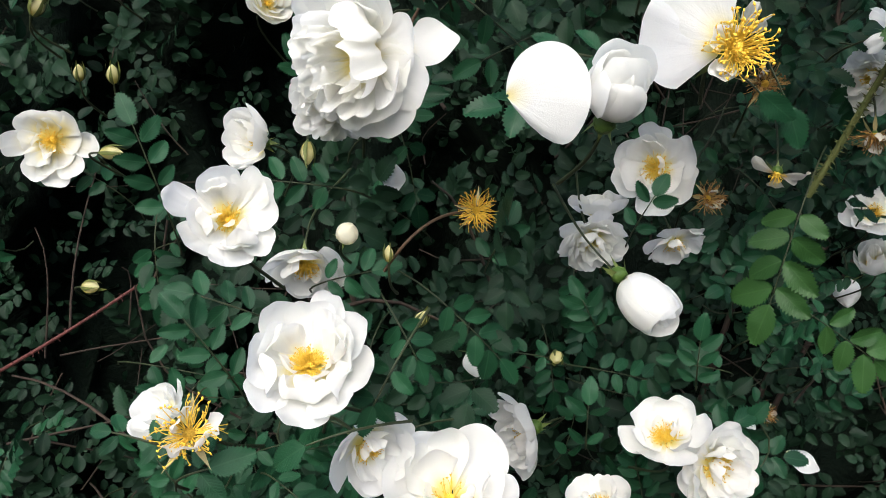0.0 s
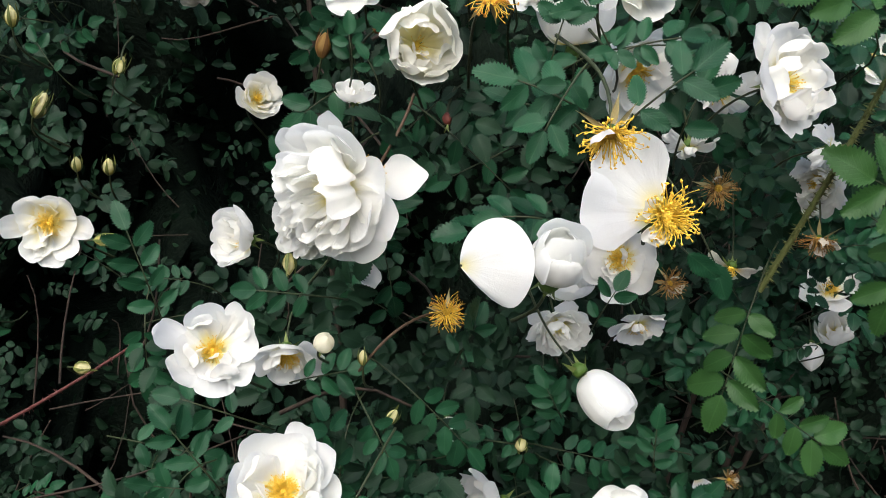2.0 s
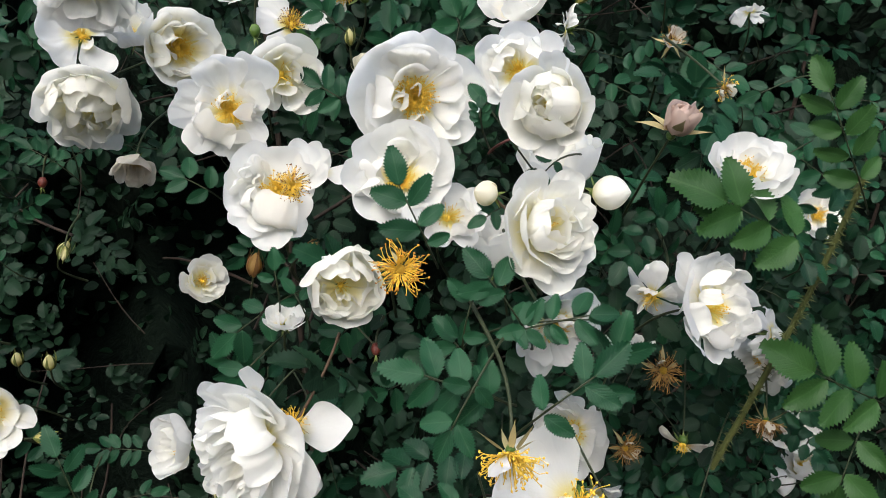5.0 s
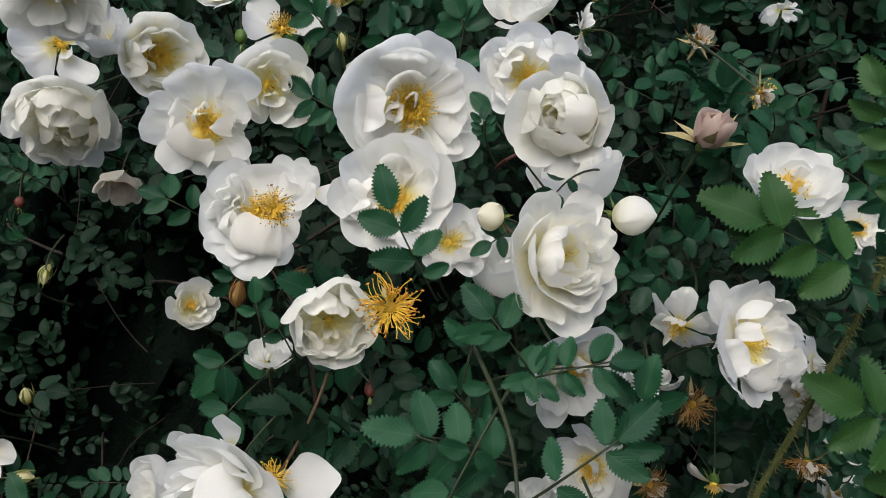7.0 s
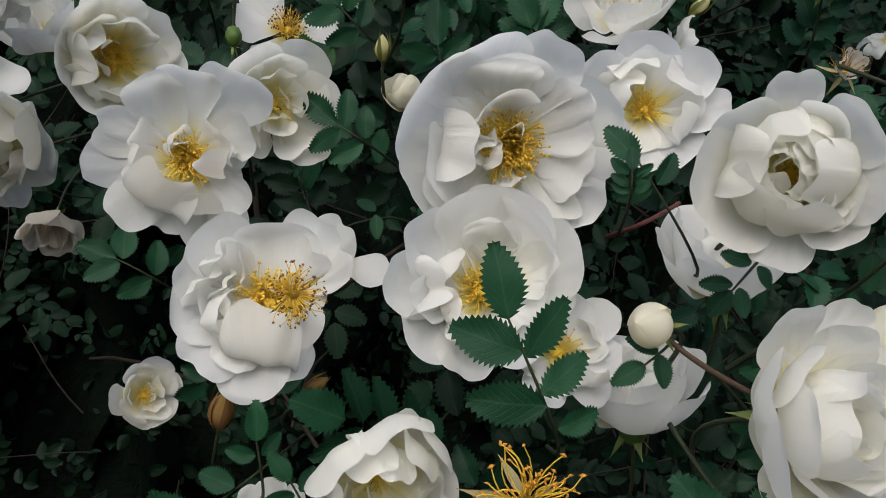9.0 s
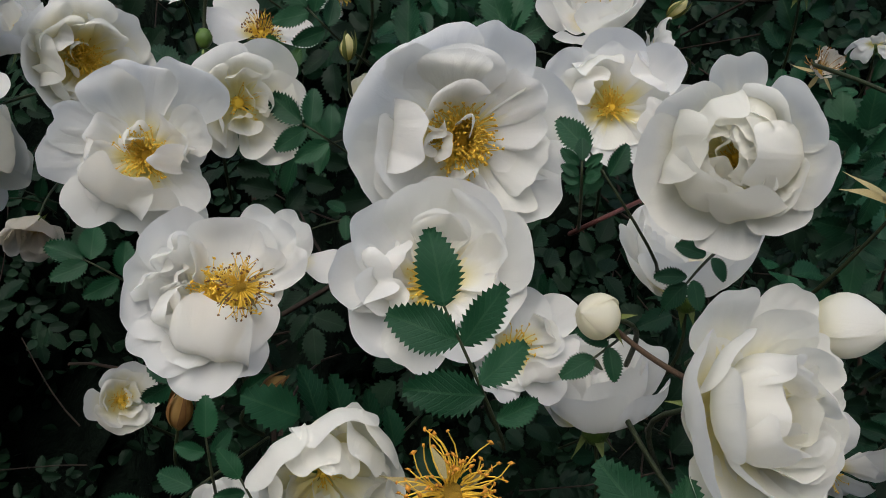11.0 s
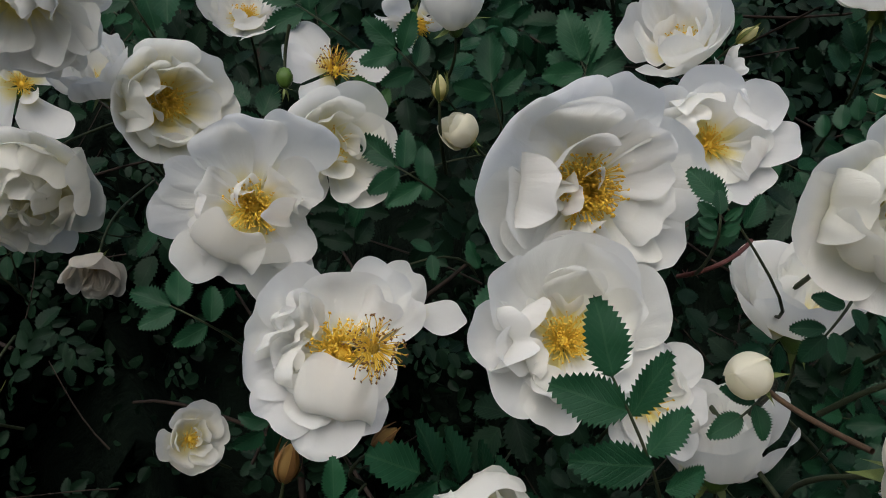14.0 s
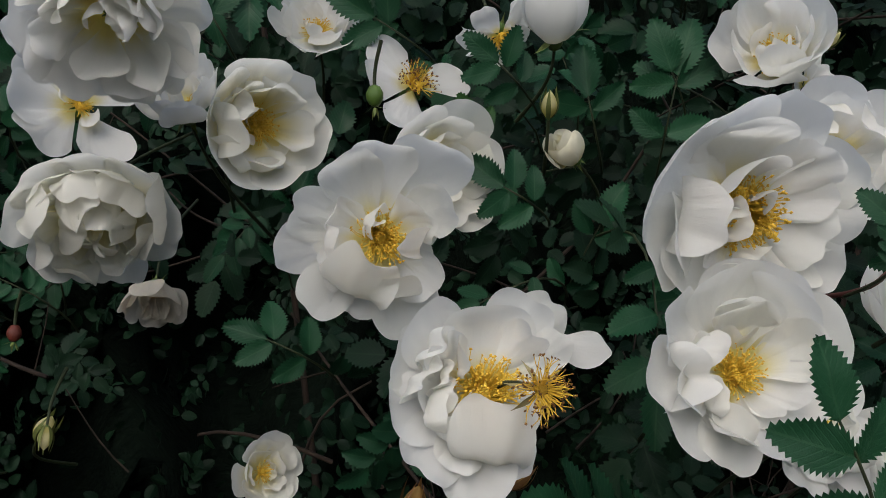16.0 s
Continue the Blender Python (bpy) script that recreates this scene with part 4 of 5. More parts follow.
rose((-0.1792, 0.5250, 1.3642), (0.55, -0.78, 0.3), 0.054, "opened", 152, keep=(350, 40, 85, 130, 200, 300), heart=0.28, stamens=50, inner=[(60, .4, .3, .3), (200, .4, .26, .26)],
     label="white rose with few petals beside a full one")
rose((-0.1283, 0.4210, 1.3776), (0.1, -0.75, -0.6), 0.06, "double", 153, stamens=0,
     label="large white rose nodding with hanging petals")
rose((-0.1173, 0.4550, 1.3583), (-0.07, -0.73, 0.68), 0.0341, "goblet", 154, stamens=20,
     label="half-open white rose turned upwards")
rose((-0.0750, 0.5100, 1.3933), (-0.03, -0.85, 0.52), 0.0354, "cupped", 155,
     label="white rose behind toothed leaves")
rose_bud((0.0141, 0.4540, 1.3892), (-0.06, -0.55, 0.83), 0.0238, 156, skin=PETAL, striped=False,
         label="white rose about to open, seen from below")
rose((-0.0008, 0.4900, 1.3860), (0.35, -0.40, -0.85), 0.0360, "drooping", 157,
     label="pale rose partly hidden by leaves")
rose((0.017, 0.452, 1.337), (-0.6, -0.6, 0.5), 0.021, "closed", 158, skin=PETAL_CREAM, stamens=0,
     label="cream rose half hidden by leaves")
rose((-0.0491, 0.4000, 1.3116), (0.26, -0.96, -0.06), 0.0567, "loose", 151, stamens=120, outer=[(330, 1.08, .62, .58, 12, .03), (358, .98, .5, .5, -4, .03), (22, .9, .46, .46, -10, .04), (68, .98, .26, .4, -14), (98, 1.06, .16, .42, -18), (128, 1.0, .12, .42, -20), (160, .85, .1, .45), (195, 1.12, .06, .55, -10, .03), (300, .7, .5, .42, 6)], hoods=[(145, .14, .48, .6, .6, .03), (185, .26, .42, .5, .58, .03), (262, .06, .52, .22, .36, .03), (95, .4, .36, .34, .56, .05)], inner=[(50, .3, .42, .3), (20, .22, .4, .2)], heart=.34,
     label="wide-open white rose with loose petals and yellow stamens")
rose((-0.03, 0.442, 1.332), (0.51, -0.85, -0.14), 0.044, "cupped", 159, stamens=20, skin=PETAL_IVORY,
     label="white cup-shaped rose behind a wider one")
rose((-0.0916, 0.4570, 1.3490), (0.59, -0.80, -0.09), 0.0444, "cupped", 153, stamens=170, outer=[(0, .98, .8, .74, -8, .03), (52, .98, .8, .72, -8, .03), (100, 1.0, .72, .72, -8, .03), (150, .98, .62, .7, -14, .03), (200, .95, .66, .7, -14, .03), (255, .98, .8, .74, -8, .03), (308, .98, .8, .74, -8, .03)], hoods=[(95, .4, .7, .6, .7, .04), (130, .5, .6, .5, .72, .05), (185, .55, .6, .5, .75, .04), (60, .35, .65, .4, .55, .05)], inner=[(42, .3, .5, .3), (120, .36, .42, .3)], heart=.4, skin=PETAL_GOLD,
     label="white cup-shaped rose with a golden heart")
rose((-0.0354, 0.5000, 1.3669), (0.44, -0.77, 0.46), 0.0510, "flat", 160, anthers=ANTHER_BROWN, keep=(30, 85, 150, 280), heart=0.42, stamens=80,
     label="fading white rose with brown-tipped stamens")
rose((-0.0221, 0.3850, 1.2705), (0.21, -0.87, 0.45), 0.0549, "opened", 155, stamens=190, outer=[(355, .8, .55, .78, -5, .03), (312, 1.14, .4, .42, -10), (335, .95, .5, .5, -8), (35, .92, .52, .55, -10), (68, .98, .42, .5, -14), (98, 1.02, .32, .55, -18), (128, 1.05, .22, .52, -18), (165, 1.08, .14, .55, -14), (198, .86, .12, .42, -18)], hoods=[(75, .52, .5, .34, .7, .1), (50, .5, .58, .34, .66, .1), (105, .5, .45, .36, .68, .1), (92, .4, .45, .28, .55, .12), (170, .14, .5, .62, .66, .06), (138, .42, .42, .4, .7, .07)], inner=[(45, .5, .5, .26), (72, .5, .42, .24), (120, .45, .4, .26)], heart=.42,
     label="large white rose with crumpled petals and many stamens")
spent_rose((-0.0117, 0.3620, 1.2765), (0.37, -0.93, 0.03), 0.0175, 161, anthers=ANTHER_BROWN, count=80,
           label="golden stamens of a spent rose with brown tips")
rose((0.0462, 0.3780, 1.3165), (0.05, -0.99, -0.09), 0.0627, "opened", 711, stamens=240, outer=[(64, 1.0, .62, .85, -6, .02), (22, .96, .58, .66, -8, .03), (104, .98, .5, .6, -10, .03), (335, .98, .42, .5, -14), (300, .98, .3, .55, -14, .07), (268, 1.02, .24, .55, -12, .08), (238, 1.04, .18, .5, -14, .08), (205, .95, .18, .5, -16, .06), (168, .92, .22, .5, -16), (138, .85, .36, .5, -12), (5, .76, .55, .66, -2, .03), (285, .72, .38, .45, -8, .08), (248, .74, .34, .42, -8, .08)], hoods=[(86, .28, .5, .44, .6, .05), (160, .34, .42, .3, .52, .07), (190, .45, .34, .28, .56, .06)], inner=[(70, .3, .5, .26), (100, .16, .46, .2), (185, .3, .38, .2), (330, .16, .5, .14)], heart=.38,
     label="largest white rose, wide open with a golden heart")
rose((0.0385, 0.3650, 1.2779), (0.12, -0.89, 0.45), 0.0498, "opened", 158, stamens=120, outer=[(330, .98, .78, .82, -8, .03), (290, .98, .68, .66, -8, .04), (15, .9, .74, .66, -12), (55, .95, .64, .58, -14), (92, 1.0, .5, .55, -16), (128, 1.0, .32, .55, -16), (165, .98, .2, .5, -14), (205, .92, .2, .5, -14), (245, .95, .42, .55, -14)], hoods=[(318, .66, .78, .66, .78, .03), (285, .6, .7, .5, .7, .04), (350, .5, .75, .5, .64, .04), (88, .42, .55, .42, .66, .09), (115, .4, .45, .36, .6, .09), (150, .42, .36, .4, .66, .06), (62, .36, .6, .36, .55, .08)], inner=[(85, .4, .5, .26), (345, .34, .5, .24)], heart=.34,
     label="white rose behind a dark sprig of leaves")
rose((0.061, 0.372, 1.259), (0.25, -0.75, 0.6), 0.04, "flat", 162, stamens=20, outer=[(300, 1.2, .25, .5, -10, .03), (335, .8, .4, .6), (255, .95, .2, .5), (205, .95, .1, .5), (150, .85, .1, .5), (60, .7, .3, .5)], hoods=[(200, .4, .4, .4, .6, .05), (290, .4, .45, .4, .6, .05)],
     label="white rose with a smooth pale petal beside a bud")
rose((0.088, 0.388, 1.24), (-0.12, -0.2, 0.97), 0.046, "goblet", 163, stamens=60, anthers=ANTHER_ORANGE,
     label="white rose nodding, its orange heart in shadow")
rose((0.1031, 0.3310, 1.3105), (-0.51, -0.86, 0.03), 0.0402, "cupped", 152, stamens=40, heart=.3, outer=[(2, 1.1, .5, .42, -10, .03), (40, .9, .62, .55, -8, .03), (305, .97, .6, .62, -8, .03), (262, 1.0, .55, .55, -14, .03), (218, .98, .48, .52, -14, .04), (178, 1.08, .4, .5, -14, .04), (135, 1.0, .58, .62, -12, .03), (92, .98, .72, .78, -4, .03), (325, .78, .7, .5, 0, .03), (240, .78, .62, .5, -4, .03)], hoods=[(80, .2, .82, .62, .66, .02), (135, .2, .8, .66, .68, .02), (205, .26, .74, .55, .68, .02), (268, .2, .8, .62, .7, .02), (335, .22, .8, .55, .66, .02), (25, .2, .82, .5, .6, .02), (300, .18, .78, .4, .48, .03), (170, .16, .72, .36, .46, .03), (60, .06, .8, .34, .36, .03), (15, .05, .76, .3, .36, .03), (235, .07, .74, .32, .38, .03), (310, .08, .76, .3, .36, .03), (150, .05, .72, .26, .32, .03), (110, .16, .78, .4, .46, .03)], inner=[(60, .16, .7, .34), (250, .18, .66, .34), (150, .14, .66, .3), (330, .2, .7, .3)], skin=PETAL_IVORY, sink=.4,
     label="big full white rose with yellow heart")
rose((0.101, 0.43, 1.333), (-0.2, -0.93, 0.3), 0.05, "opened", 164, stamens=80, heart=.3, outer=[(0, .95, .6, .7, -8, .04), (50, .9, .6, .6, -8), (310, 1.0, .5, .6, -12), (265, 1.1, .35, .5, -14, .07), (225, 1.0, .3, .5, -16, .07), (180, .95, .3, .5), (130, .9, .4, .6), (90, .9, .5, .6)], hoods=[(60, .1, .62, .5, .5, .04), (20, .2, .7, .5, .6, .04), (300, .3, .65, .45, .62, .05), (240, .4, .55, .4, .66, .06), (120, .5, .5, .4, .64, .04)],
     label="white rose behind two larger ones")
rose((0.1058, 0.4780, 1.3768), (-0.41, -0.80, 0.43), 0.047, "goblet", 165,
     label="white cup-shaped rose facing upwards")
rose((0.1421, 0.5200, 1.3667), (-1.00, 0.02, -0.01), 0.0336, "drooping", 166, stamens=0,
     label="pale drooping rose in the shade")
rose((0.0996, 0.3060, 1.2617), (0.36, -0.89, 0.28), 0.047, "double", 1625, stamens=20, mess=250, heart=.3, outer=[(100, .94, .7, .8, -6, .03), (62, .92, .62, .6, -8, .04), (320, 1.16, .34, .42, -10, .05), (290, .98, .32, .42, -14, .06), (265, .98, .26, .42, -14, .07), (235, 1.02, .22, .42, -16, .07), (205, 1.06, .26, .5, -16, .05), (175, 1.1, .32, .55, -16, .04), (145, 1.02, .48, .6, -12, .04), (10, .95, .5, .5, -12, .05), (330, .8, .5, .4, -10, .06), (280, .76, .46, .36, -10, .07), (245, .76, .44, .4, -12, .07), (200, .8, .46, .5, -12, .05), (150, .7, .62, .5, -4, .04), (85, .68, .72, .55, 0, .03), (40, .68, .66, .5, -2, .04), (300, .56, .58, .34, -6, .07), (225, .56, .56, .38, -10, .07), (185, .5, .6, .4, -8, .06)], hoods=[(130, .3, .72, .42, .5, .05), (80, .25, .78, .45, .46, .04), (30, .25, .76, .38, .44, .05), (280, .3, .66, .3, .44, .06), (210, .28, .66, .32, .42, .06), (330, .2, .72, .3, .38, .05)], inner=[(60, .16, .66, .3), (250, .18, .6, .3), (150, .14, .6, .3)], skin=PETAL_IVORY,
     label="full white double rose with layered petals")
rose_bud((0.0780, 0.3450, 1.2725), (-0.78, -0.59, 0.21), 0.0118, 167, striped=False, long=1.0,
         label="round cream rosebud, tightly shut and pale")
rose_bud((0.1307, 0.3300, 1.2735), (0.73, -0.68, 0.06), 0.0152, 168, skin=PETAL_IVORY, striped=False, long=1.15,
         label="plump cream-white rosebud on its side")
rose((0.0120, 0.3520, 1.2290), (0.33, -0.94, 0.02), 0.037, "goblet", 1700, stamens=20, heart=0.3, outer=[(110, .95, .75, .75, -6, .03), (160, .98, .65, .66, -12, .04), (205, 1.0, .65, .64, -12, .04), (255, .95, .75, .7, -6, .03)], hoods=[(0, .7, 1.0, .85, .92, .03), (50, .74, .95, .75, .92, .03), (310, .74, .95, .75, .92, .03), (20, .45, 1.0, .6, .74, .04), (325, .42, 1.0, .55, .72, .04), (90, .6, .85, .55, .78, .04), (150, .6, .75, .55, .8, .05), (210, .6, .75, .55, .8, .05), (275, .6, .85, .55, .78, .04), (180, .36, .75, .42, .6, .06), (120, .36, .8, .4, .56, .06), (240, .36, .8, .4, .56, .06), (355, .2, 1.0, .4, .5, .05)], inner=[(150, .24, .7, .26), (200, .24, .7, .26)], skin=PETAL_IVORY,
     label="white half-double rose with folded petals")
spent_rose((0.0413, 0.3030, 1.2458), (0.26, -0.94, 0.21), 0.0241, 169, single=True, count=90,
           label="star of golden stamens on a rose without petals")
rose((0.1884, 0.3600, 1.2160), (0.48, -0.84, 0.26), 0.0530, "double", 170, stamens=20, outer=[(30, 1.15, .3, .45, -10, .05), (0, .95, .45, .5, -10), (95, 1.0, .6, .7, -6, .03), (60, .95, .55, .55, -8), (130, 1.0, .5, .55, -12), (165, 1.0, .3, .5, -16, .07), (200, 1.0, .2, .46, -16, .08), (235, 1.0, .2, .46, -16, .08), (270, 1.0, .25, .46, -14, .08), (305, 1.0, .3, .46, -14, .07), (335, .95, .4, .46, -12, .06)], hoods=[(100, .6, .62, .42, .78, .05), (150, .55, .6, .46, .76, .06), (195, .6, .48, .4, .78, .08), (235, .6, .46, .4, .76, .08), (280, .6, .5, .4, .76, .08), (320, .55, .6, .42, .7, .07), (20, .5, .7, .45, .66, .05), (215, .36, .58, .32, .54, .08), (270, .36, .6, .32, .54, .08), (60, .36, .68, .28, .54, .07), (150, .3, .65, .34, .5, .06)],
     label="full white rose with crimped petals")
rose((0.1738, 0.4100, 1.2110), (-0.60, -0.67, -0.44), 0.0401, "drooping", 171, stamens=30,
     label="drooping white rose with a brownish heart")
rose((0.1594, 0.4100, 1.1795), (-0.07, -0.55, -0.83), 0.0322, "drooping", 172, stamens=0,
     label="white rose hanging behind leaves")
rose((0.1058, 0.3180, 1.2180), (0.30, -0.89, -0.35), 0.0406, "opened", 173,
     label="white rose covered by small leaves")
rose((0.1721, 0.372, 1.3035), (0.27, -0.59, 0.76), 0.026, "closed", 1715, skin=PETAL_PINK, stamens=0, fine=4.0, calyx=0.75,
     label="withered pink-brown rosebud, dry and papery")
spent_rose((0.2034, 0.4000, 1.3219), (0.42, -0.67, -0.61), 0.0167, 174, dry=True, petals=4, anthers=ANTHER, count=40,
           label="dead rose with brown stamens and shreds")
rose((0.2129, 0.3850, 1.2801), (-0.01, -0.74, 0.67), 0.0437, "cupped", 175,
     label="white rose behind fresh green leaves")
rose((0.3488, 0.5800, 1.2353), (0.03, -0.98, 0.22), 0.0399, "opened", 176,
     label="small pale rose in the shade")
rose((-0.0226, 0.3860, 1.2044), (0.15, -0.33, 0.93), 0.0223, "cupped", 177, stamens=0,
     label="small white rose behind a leaf")
rose((-0.1069, 0.5230, 1.1995), (0.63, -0.73, 0.26), 0.034, "cupped", 178, stamens=40, skin=PETAL_IVORY,
     label="small white rose in the dark hollow of the bush")
spent_rose((0.1987, 0.4750, 1.3526), (0.04, -0.83, 0.56), 0.0202, 179, dry=True, petals=8, anthers=ANTHER_BROWN, count=22,
           label="dead rose with curled brown petals")
rose((0.2960, 0.6000, 1.3887), (-0.18, -0.45, 0.87), 0.0332, "drooping", 180, stamens=0,
     label="pale rose deep in the shade")
rose((0.2019, 0.5000, 1.3998), (-0.09, -0.40, 0.91), 0.0456, "cupped", 181,
     label="white rose seen from underneath")
rose((0.121, 0.405, 1.28), (-0.1, -0.25, 0.96), 0.052, "goblet", 182, stamens=0,
     label="white rose opening upwards behind larger ones")
rose_leaf((-0.1304, 0.3900, 1.0759), (-0.1484, 0.3900, 1.1313), (0.39, -0.90, 0.21), 0.0163, 4, 183)
rose_leaf((0.2140, 0.4300, 1.0930), (0.2001, 0.4300, 1.0227), (-0.38, -0.83, 0.42), 0.0261, 4, 184, LEAF_BRIGHT)
rose_leaf((0.2387, 0.4500, 1.0110), (0.2790, 0.4500, 0.9818), (-0.48, -0.75, 0.45), 0.0250, 3, 185, LEAF_BRIGHT)
rose_leaf((0.1088, 0.2620, 1.1578), (0.1159, 0.2620, 1.1515), (-0.36, -0.92, 0.17), 0.0148, 0, 186)
rose_leaf((0.1213, 0.4500, 1.0616), (0.1348, 0.4500, 1.0857), (-0.26, -0.92, 0.30), 0.0153, 2, 187)
rose_leaf((0.0747, 0.4100, 0.9982), (0.0408, 0.4100, 1.0023), (-0.06, -0.87, 0.49), 0.0122, 3, 188)
rose_leaf((0.0918, 0.4000, 0.9446), (0.0925, 0.4000, 0.9745), (-0.17, -0.82, 0.54), 0.0149, 2, 189)
rose_leaf((0.0548, 0.4000, 1.1753), (0.0281, 0.4000, 1.1614), (-0.03, -0.99, 0.14), 0.0164, 2, 190)
rose_leaf((-0.0733, 0.2220, 1.0427), (-0.0917, 0.2220, 1.0474), (0.40, -0.73, 0.55), 0.0082, 2, 191)
rose_leaf((-0.0727, 0.3000, 1.0265), (-0.0965, 0.3000, 1.0589), (0.34, -0.83, 0.44), 0.0143, 3, 192)
rose_leaf((-0.0694, 0.3300, 1.0489), (-0.1021, 0.3300, 1.0592), (0.33, -0.85, 0.41), 0.0141, 3, 193)
rose_leaf((-0.0390, 0.3600, 1.1038), (-0.0712, 0.3600, 1.1062), (0.24, -0.93, 0.28), 0.0139, 3, 194)
rose_leaf((-0.0534, 0.3700, 1.0533), (-0.0248, 0.3700, 1.0595), (0.11, -0.91, 0.40), 0.0148, 3, 195)
rose_leaf((-0.0165, 0.2250, 1.0478), (-0.0311, 0.2250, 1.0417), (0.18, -0.79, 0.59), 0.0134, 0, 196)
rose_leaf((-0.0040, 0.2500, 1.0606), (-0.0121, 0.2500, 1.0436), (0.10, -0.83, 0.55), 0.0117, 2, 197)
rose_leaf((-0.0735, 0.2200, 1.0320), (-0.0606, 0.2200, 1.0362), (0.29, -0.75, 0.60), 0.0143, 1, 198)
rose_leaf((-0.0121, 0.3500, 1.0426), (-0.0013, 0.3500, 1.0195), (0.04, -0.86, 0.51), 0.0136, 3, 199)
rose_leaf((0.0330, 0.4000, 1.0549), (0.0446, 0.4000, 1.0768), (-0.07, -0.94, 0.34), 0.0153, 2, 200)
rose_leaf((0.1020, 0.4300, 1.0058), (0.0910, 0.4300, 1.0268), (-0.17, -0.89, 0.43), 0.0151, 3, 201)
rose_leaf((0.1583, 0.4200, 0.9749), (0.1588, 0.4200, 1.0067), (-0.31, -0.83, 0.46), 0.0150, 3, 202)
rose_leaf((0.2378, 0.3650, 1.2435), (0.1929, 0.3650, 1.2665), (-0.34, -0.79, 0.52), 0.0267, 3, 203, LEAF_BRIGHT)
rose_leaf((0.2055, 0.3700, 1.2468), (0.1942, 0.3700, 1.2567), (-0.37, -0.89, 0.27), 0.0242, 0, 204, LEAF_BRIGHT)
rose_leaf((0.2673, 0.3750, 1.2638), (0.2445, 0.3750, 1.3190), (-0.45, -0.89, 0.03), 0.0177, 4, 205, LEAF_BRIGHT)
rose_leaf((0.3193, 0.4200, 1.1412), (0.2691, 0.4200, 1.1631), (-0.45, -0.83, 0.34), 0.0303, 3, 206, LEAF_BRIGHT)
rose_leaf((0.3000, 0.4200, 1.1300), (0.2902, 0.4200, 1.0934), (-0.46, -0.76, 0.45), 0.0276, 2, 207, LEAF_BRIGHT)
rose_leaf((0.0797, 0.2700, 1.2025), (0.0501, 0.2700, 1.2133), (-0.04, -0.95, 0.32), 0.0153, 3, 208)
rose_leaf((0.0931, 0.2900, 1.2203), (0.0751, 0.2900, 1.2454), (-0.04, -0.93, 0.37), 0.0146, 2, 209)
rose_leaf((0.0836, 0.2880, 1.2245), (0.1149, 0.2880, 1.2303), (-0.20, -0.89, 0.42), 0.0122, 3, 210)
rose_leaf((0.0781, 0.2920, 1.2264), (0.1154, 0.2920, 1.2274), (-0.38, -0.77, 0.52), 0.0123, 3, 211)
rose_leaf((0.0635, 0.2920, 1.2162), (0.0707, 0.2920, 1.2396), (-0.19, -0.85, 0.49), 0.0129, 2, 212)
rose_leaf((0.1199, 0.3000, 1.1919), (0.1283, 0.3000, 1.2133), (-0.23, -0.86, 0.46), 0.0158, 2, 213)
rose_leaf((0.0789, 0.2900, 1.1988), (0.0515, 0.2900, 1.2050), (0.05, -0.86, 0.50), 0.0125, 3, 214)
rose_leaf((0.0737, 0.3000, 1.2027), (0.0621, 0.3000, 1.2172), (0.01, -0.89, 0.45), 0.0122, 2, 215)
rose_leaf((0.054, 0.326, 1.248), (0.04, 0.326, 1.278), (-0.02, -0.97, 0.25), 0.0163, 2, 216, plan=[(0.98, -14, 0.0175), (0.74, 46, 0.0172), (0.7, -62, 0.0165), (0.34, 62, 0.0182), (0.42, -76, 0.0145), (0.16, -96, 0.011)],
          label="dark green sprig of toothed leaflets before a white rose")
rose_leaf((0.089, 0.353, 1.268), (0.078, 0.349, 1.261), (-0.1, -0.95, 0.3), 0.0095, 1, 217, plan=[(0.95, -8, 0.0098), (0.62, 62, 0.0088), (0.6, -66, 0.0092), (0.25, -80, 0.007)])
rose_leaf((-0.0320, 0.4000, 1.2093), (-0.0521, 0.4000, 1.1941), (0.30, -0.86, 0.41), 0.0185, 2, 218)
rose_leaf((-0.0404, 0.4000, 1.1812), (-0.0508, 0.4000, 1.1698), (0.29, -0.83, 0.47), 0.0193, 1, 219)
rose_leaf((-0.0741, 0.4500, 1.2657), (-0.0914, 0.4500, 1.2744), (0.17, -0.93, 0.32), 0.0159, 2, 220)
rose_leaf((0.0647, 0.4900, 1.3376), (0.0719, 0.4900, 1.3693), (-0.35, -0.94, 0.00), 0.0220, 2, 221)
rose_leaf((0.0332, 0.4700, 1.3394), (0.0291, 0.4700, 1.3586), (-0.25, -0.97, 0.02), 0.0204, 1, 222)
rose_leaf((0.0051, 0.4400, 1.3173), (-0.0083, 0.4400, 1.3253), (-0.14, -0.98, 0.14), 0.0163, 2, 223)
rose_leaf((-0.0331, 0.5000, 1.3839), (-0.0512, 0.5000, 1.3954), (0.02, -1.00, -0.08), 0.0231, 1, 224)
rose_leaf((-0.1041, 0.4700, 1.3812), (-0.1097, 0.4700, 1.3913), (0.21, -0.97, -0.09), 0.0246, 1, 225)
rose_leaf((0.0018, 0.4500, 1.3585), (-0.0079, 0.4500, 1.3683), (-0.14, -0.99, -0.02), 0.0158, 2, 226)
rose_leaf((-0.0106, 0.4500, 1.3373), (-0.0163, 0.4500, 1.3472), (-0.11, -0.99, 0.06), 0.0119, 1, 227, LEAF_BRIGHT)
rose_leaf((0.0764, 0.3600, 1.3029), (0.0763, 0.3600, 1.3105), (-0.19, -0.97, 0.13), 0.0060, 3, 228)
rose_leaf((0.0982, 0.3650, 1.2857), (0.0788, 0.3650, 1.3136), (-0.20, -0.97, 0.11), 0.0125, 1, 229)
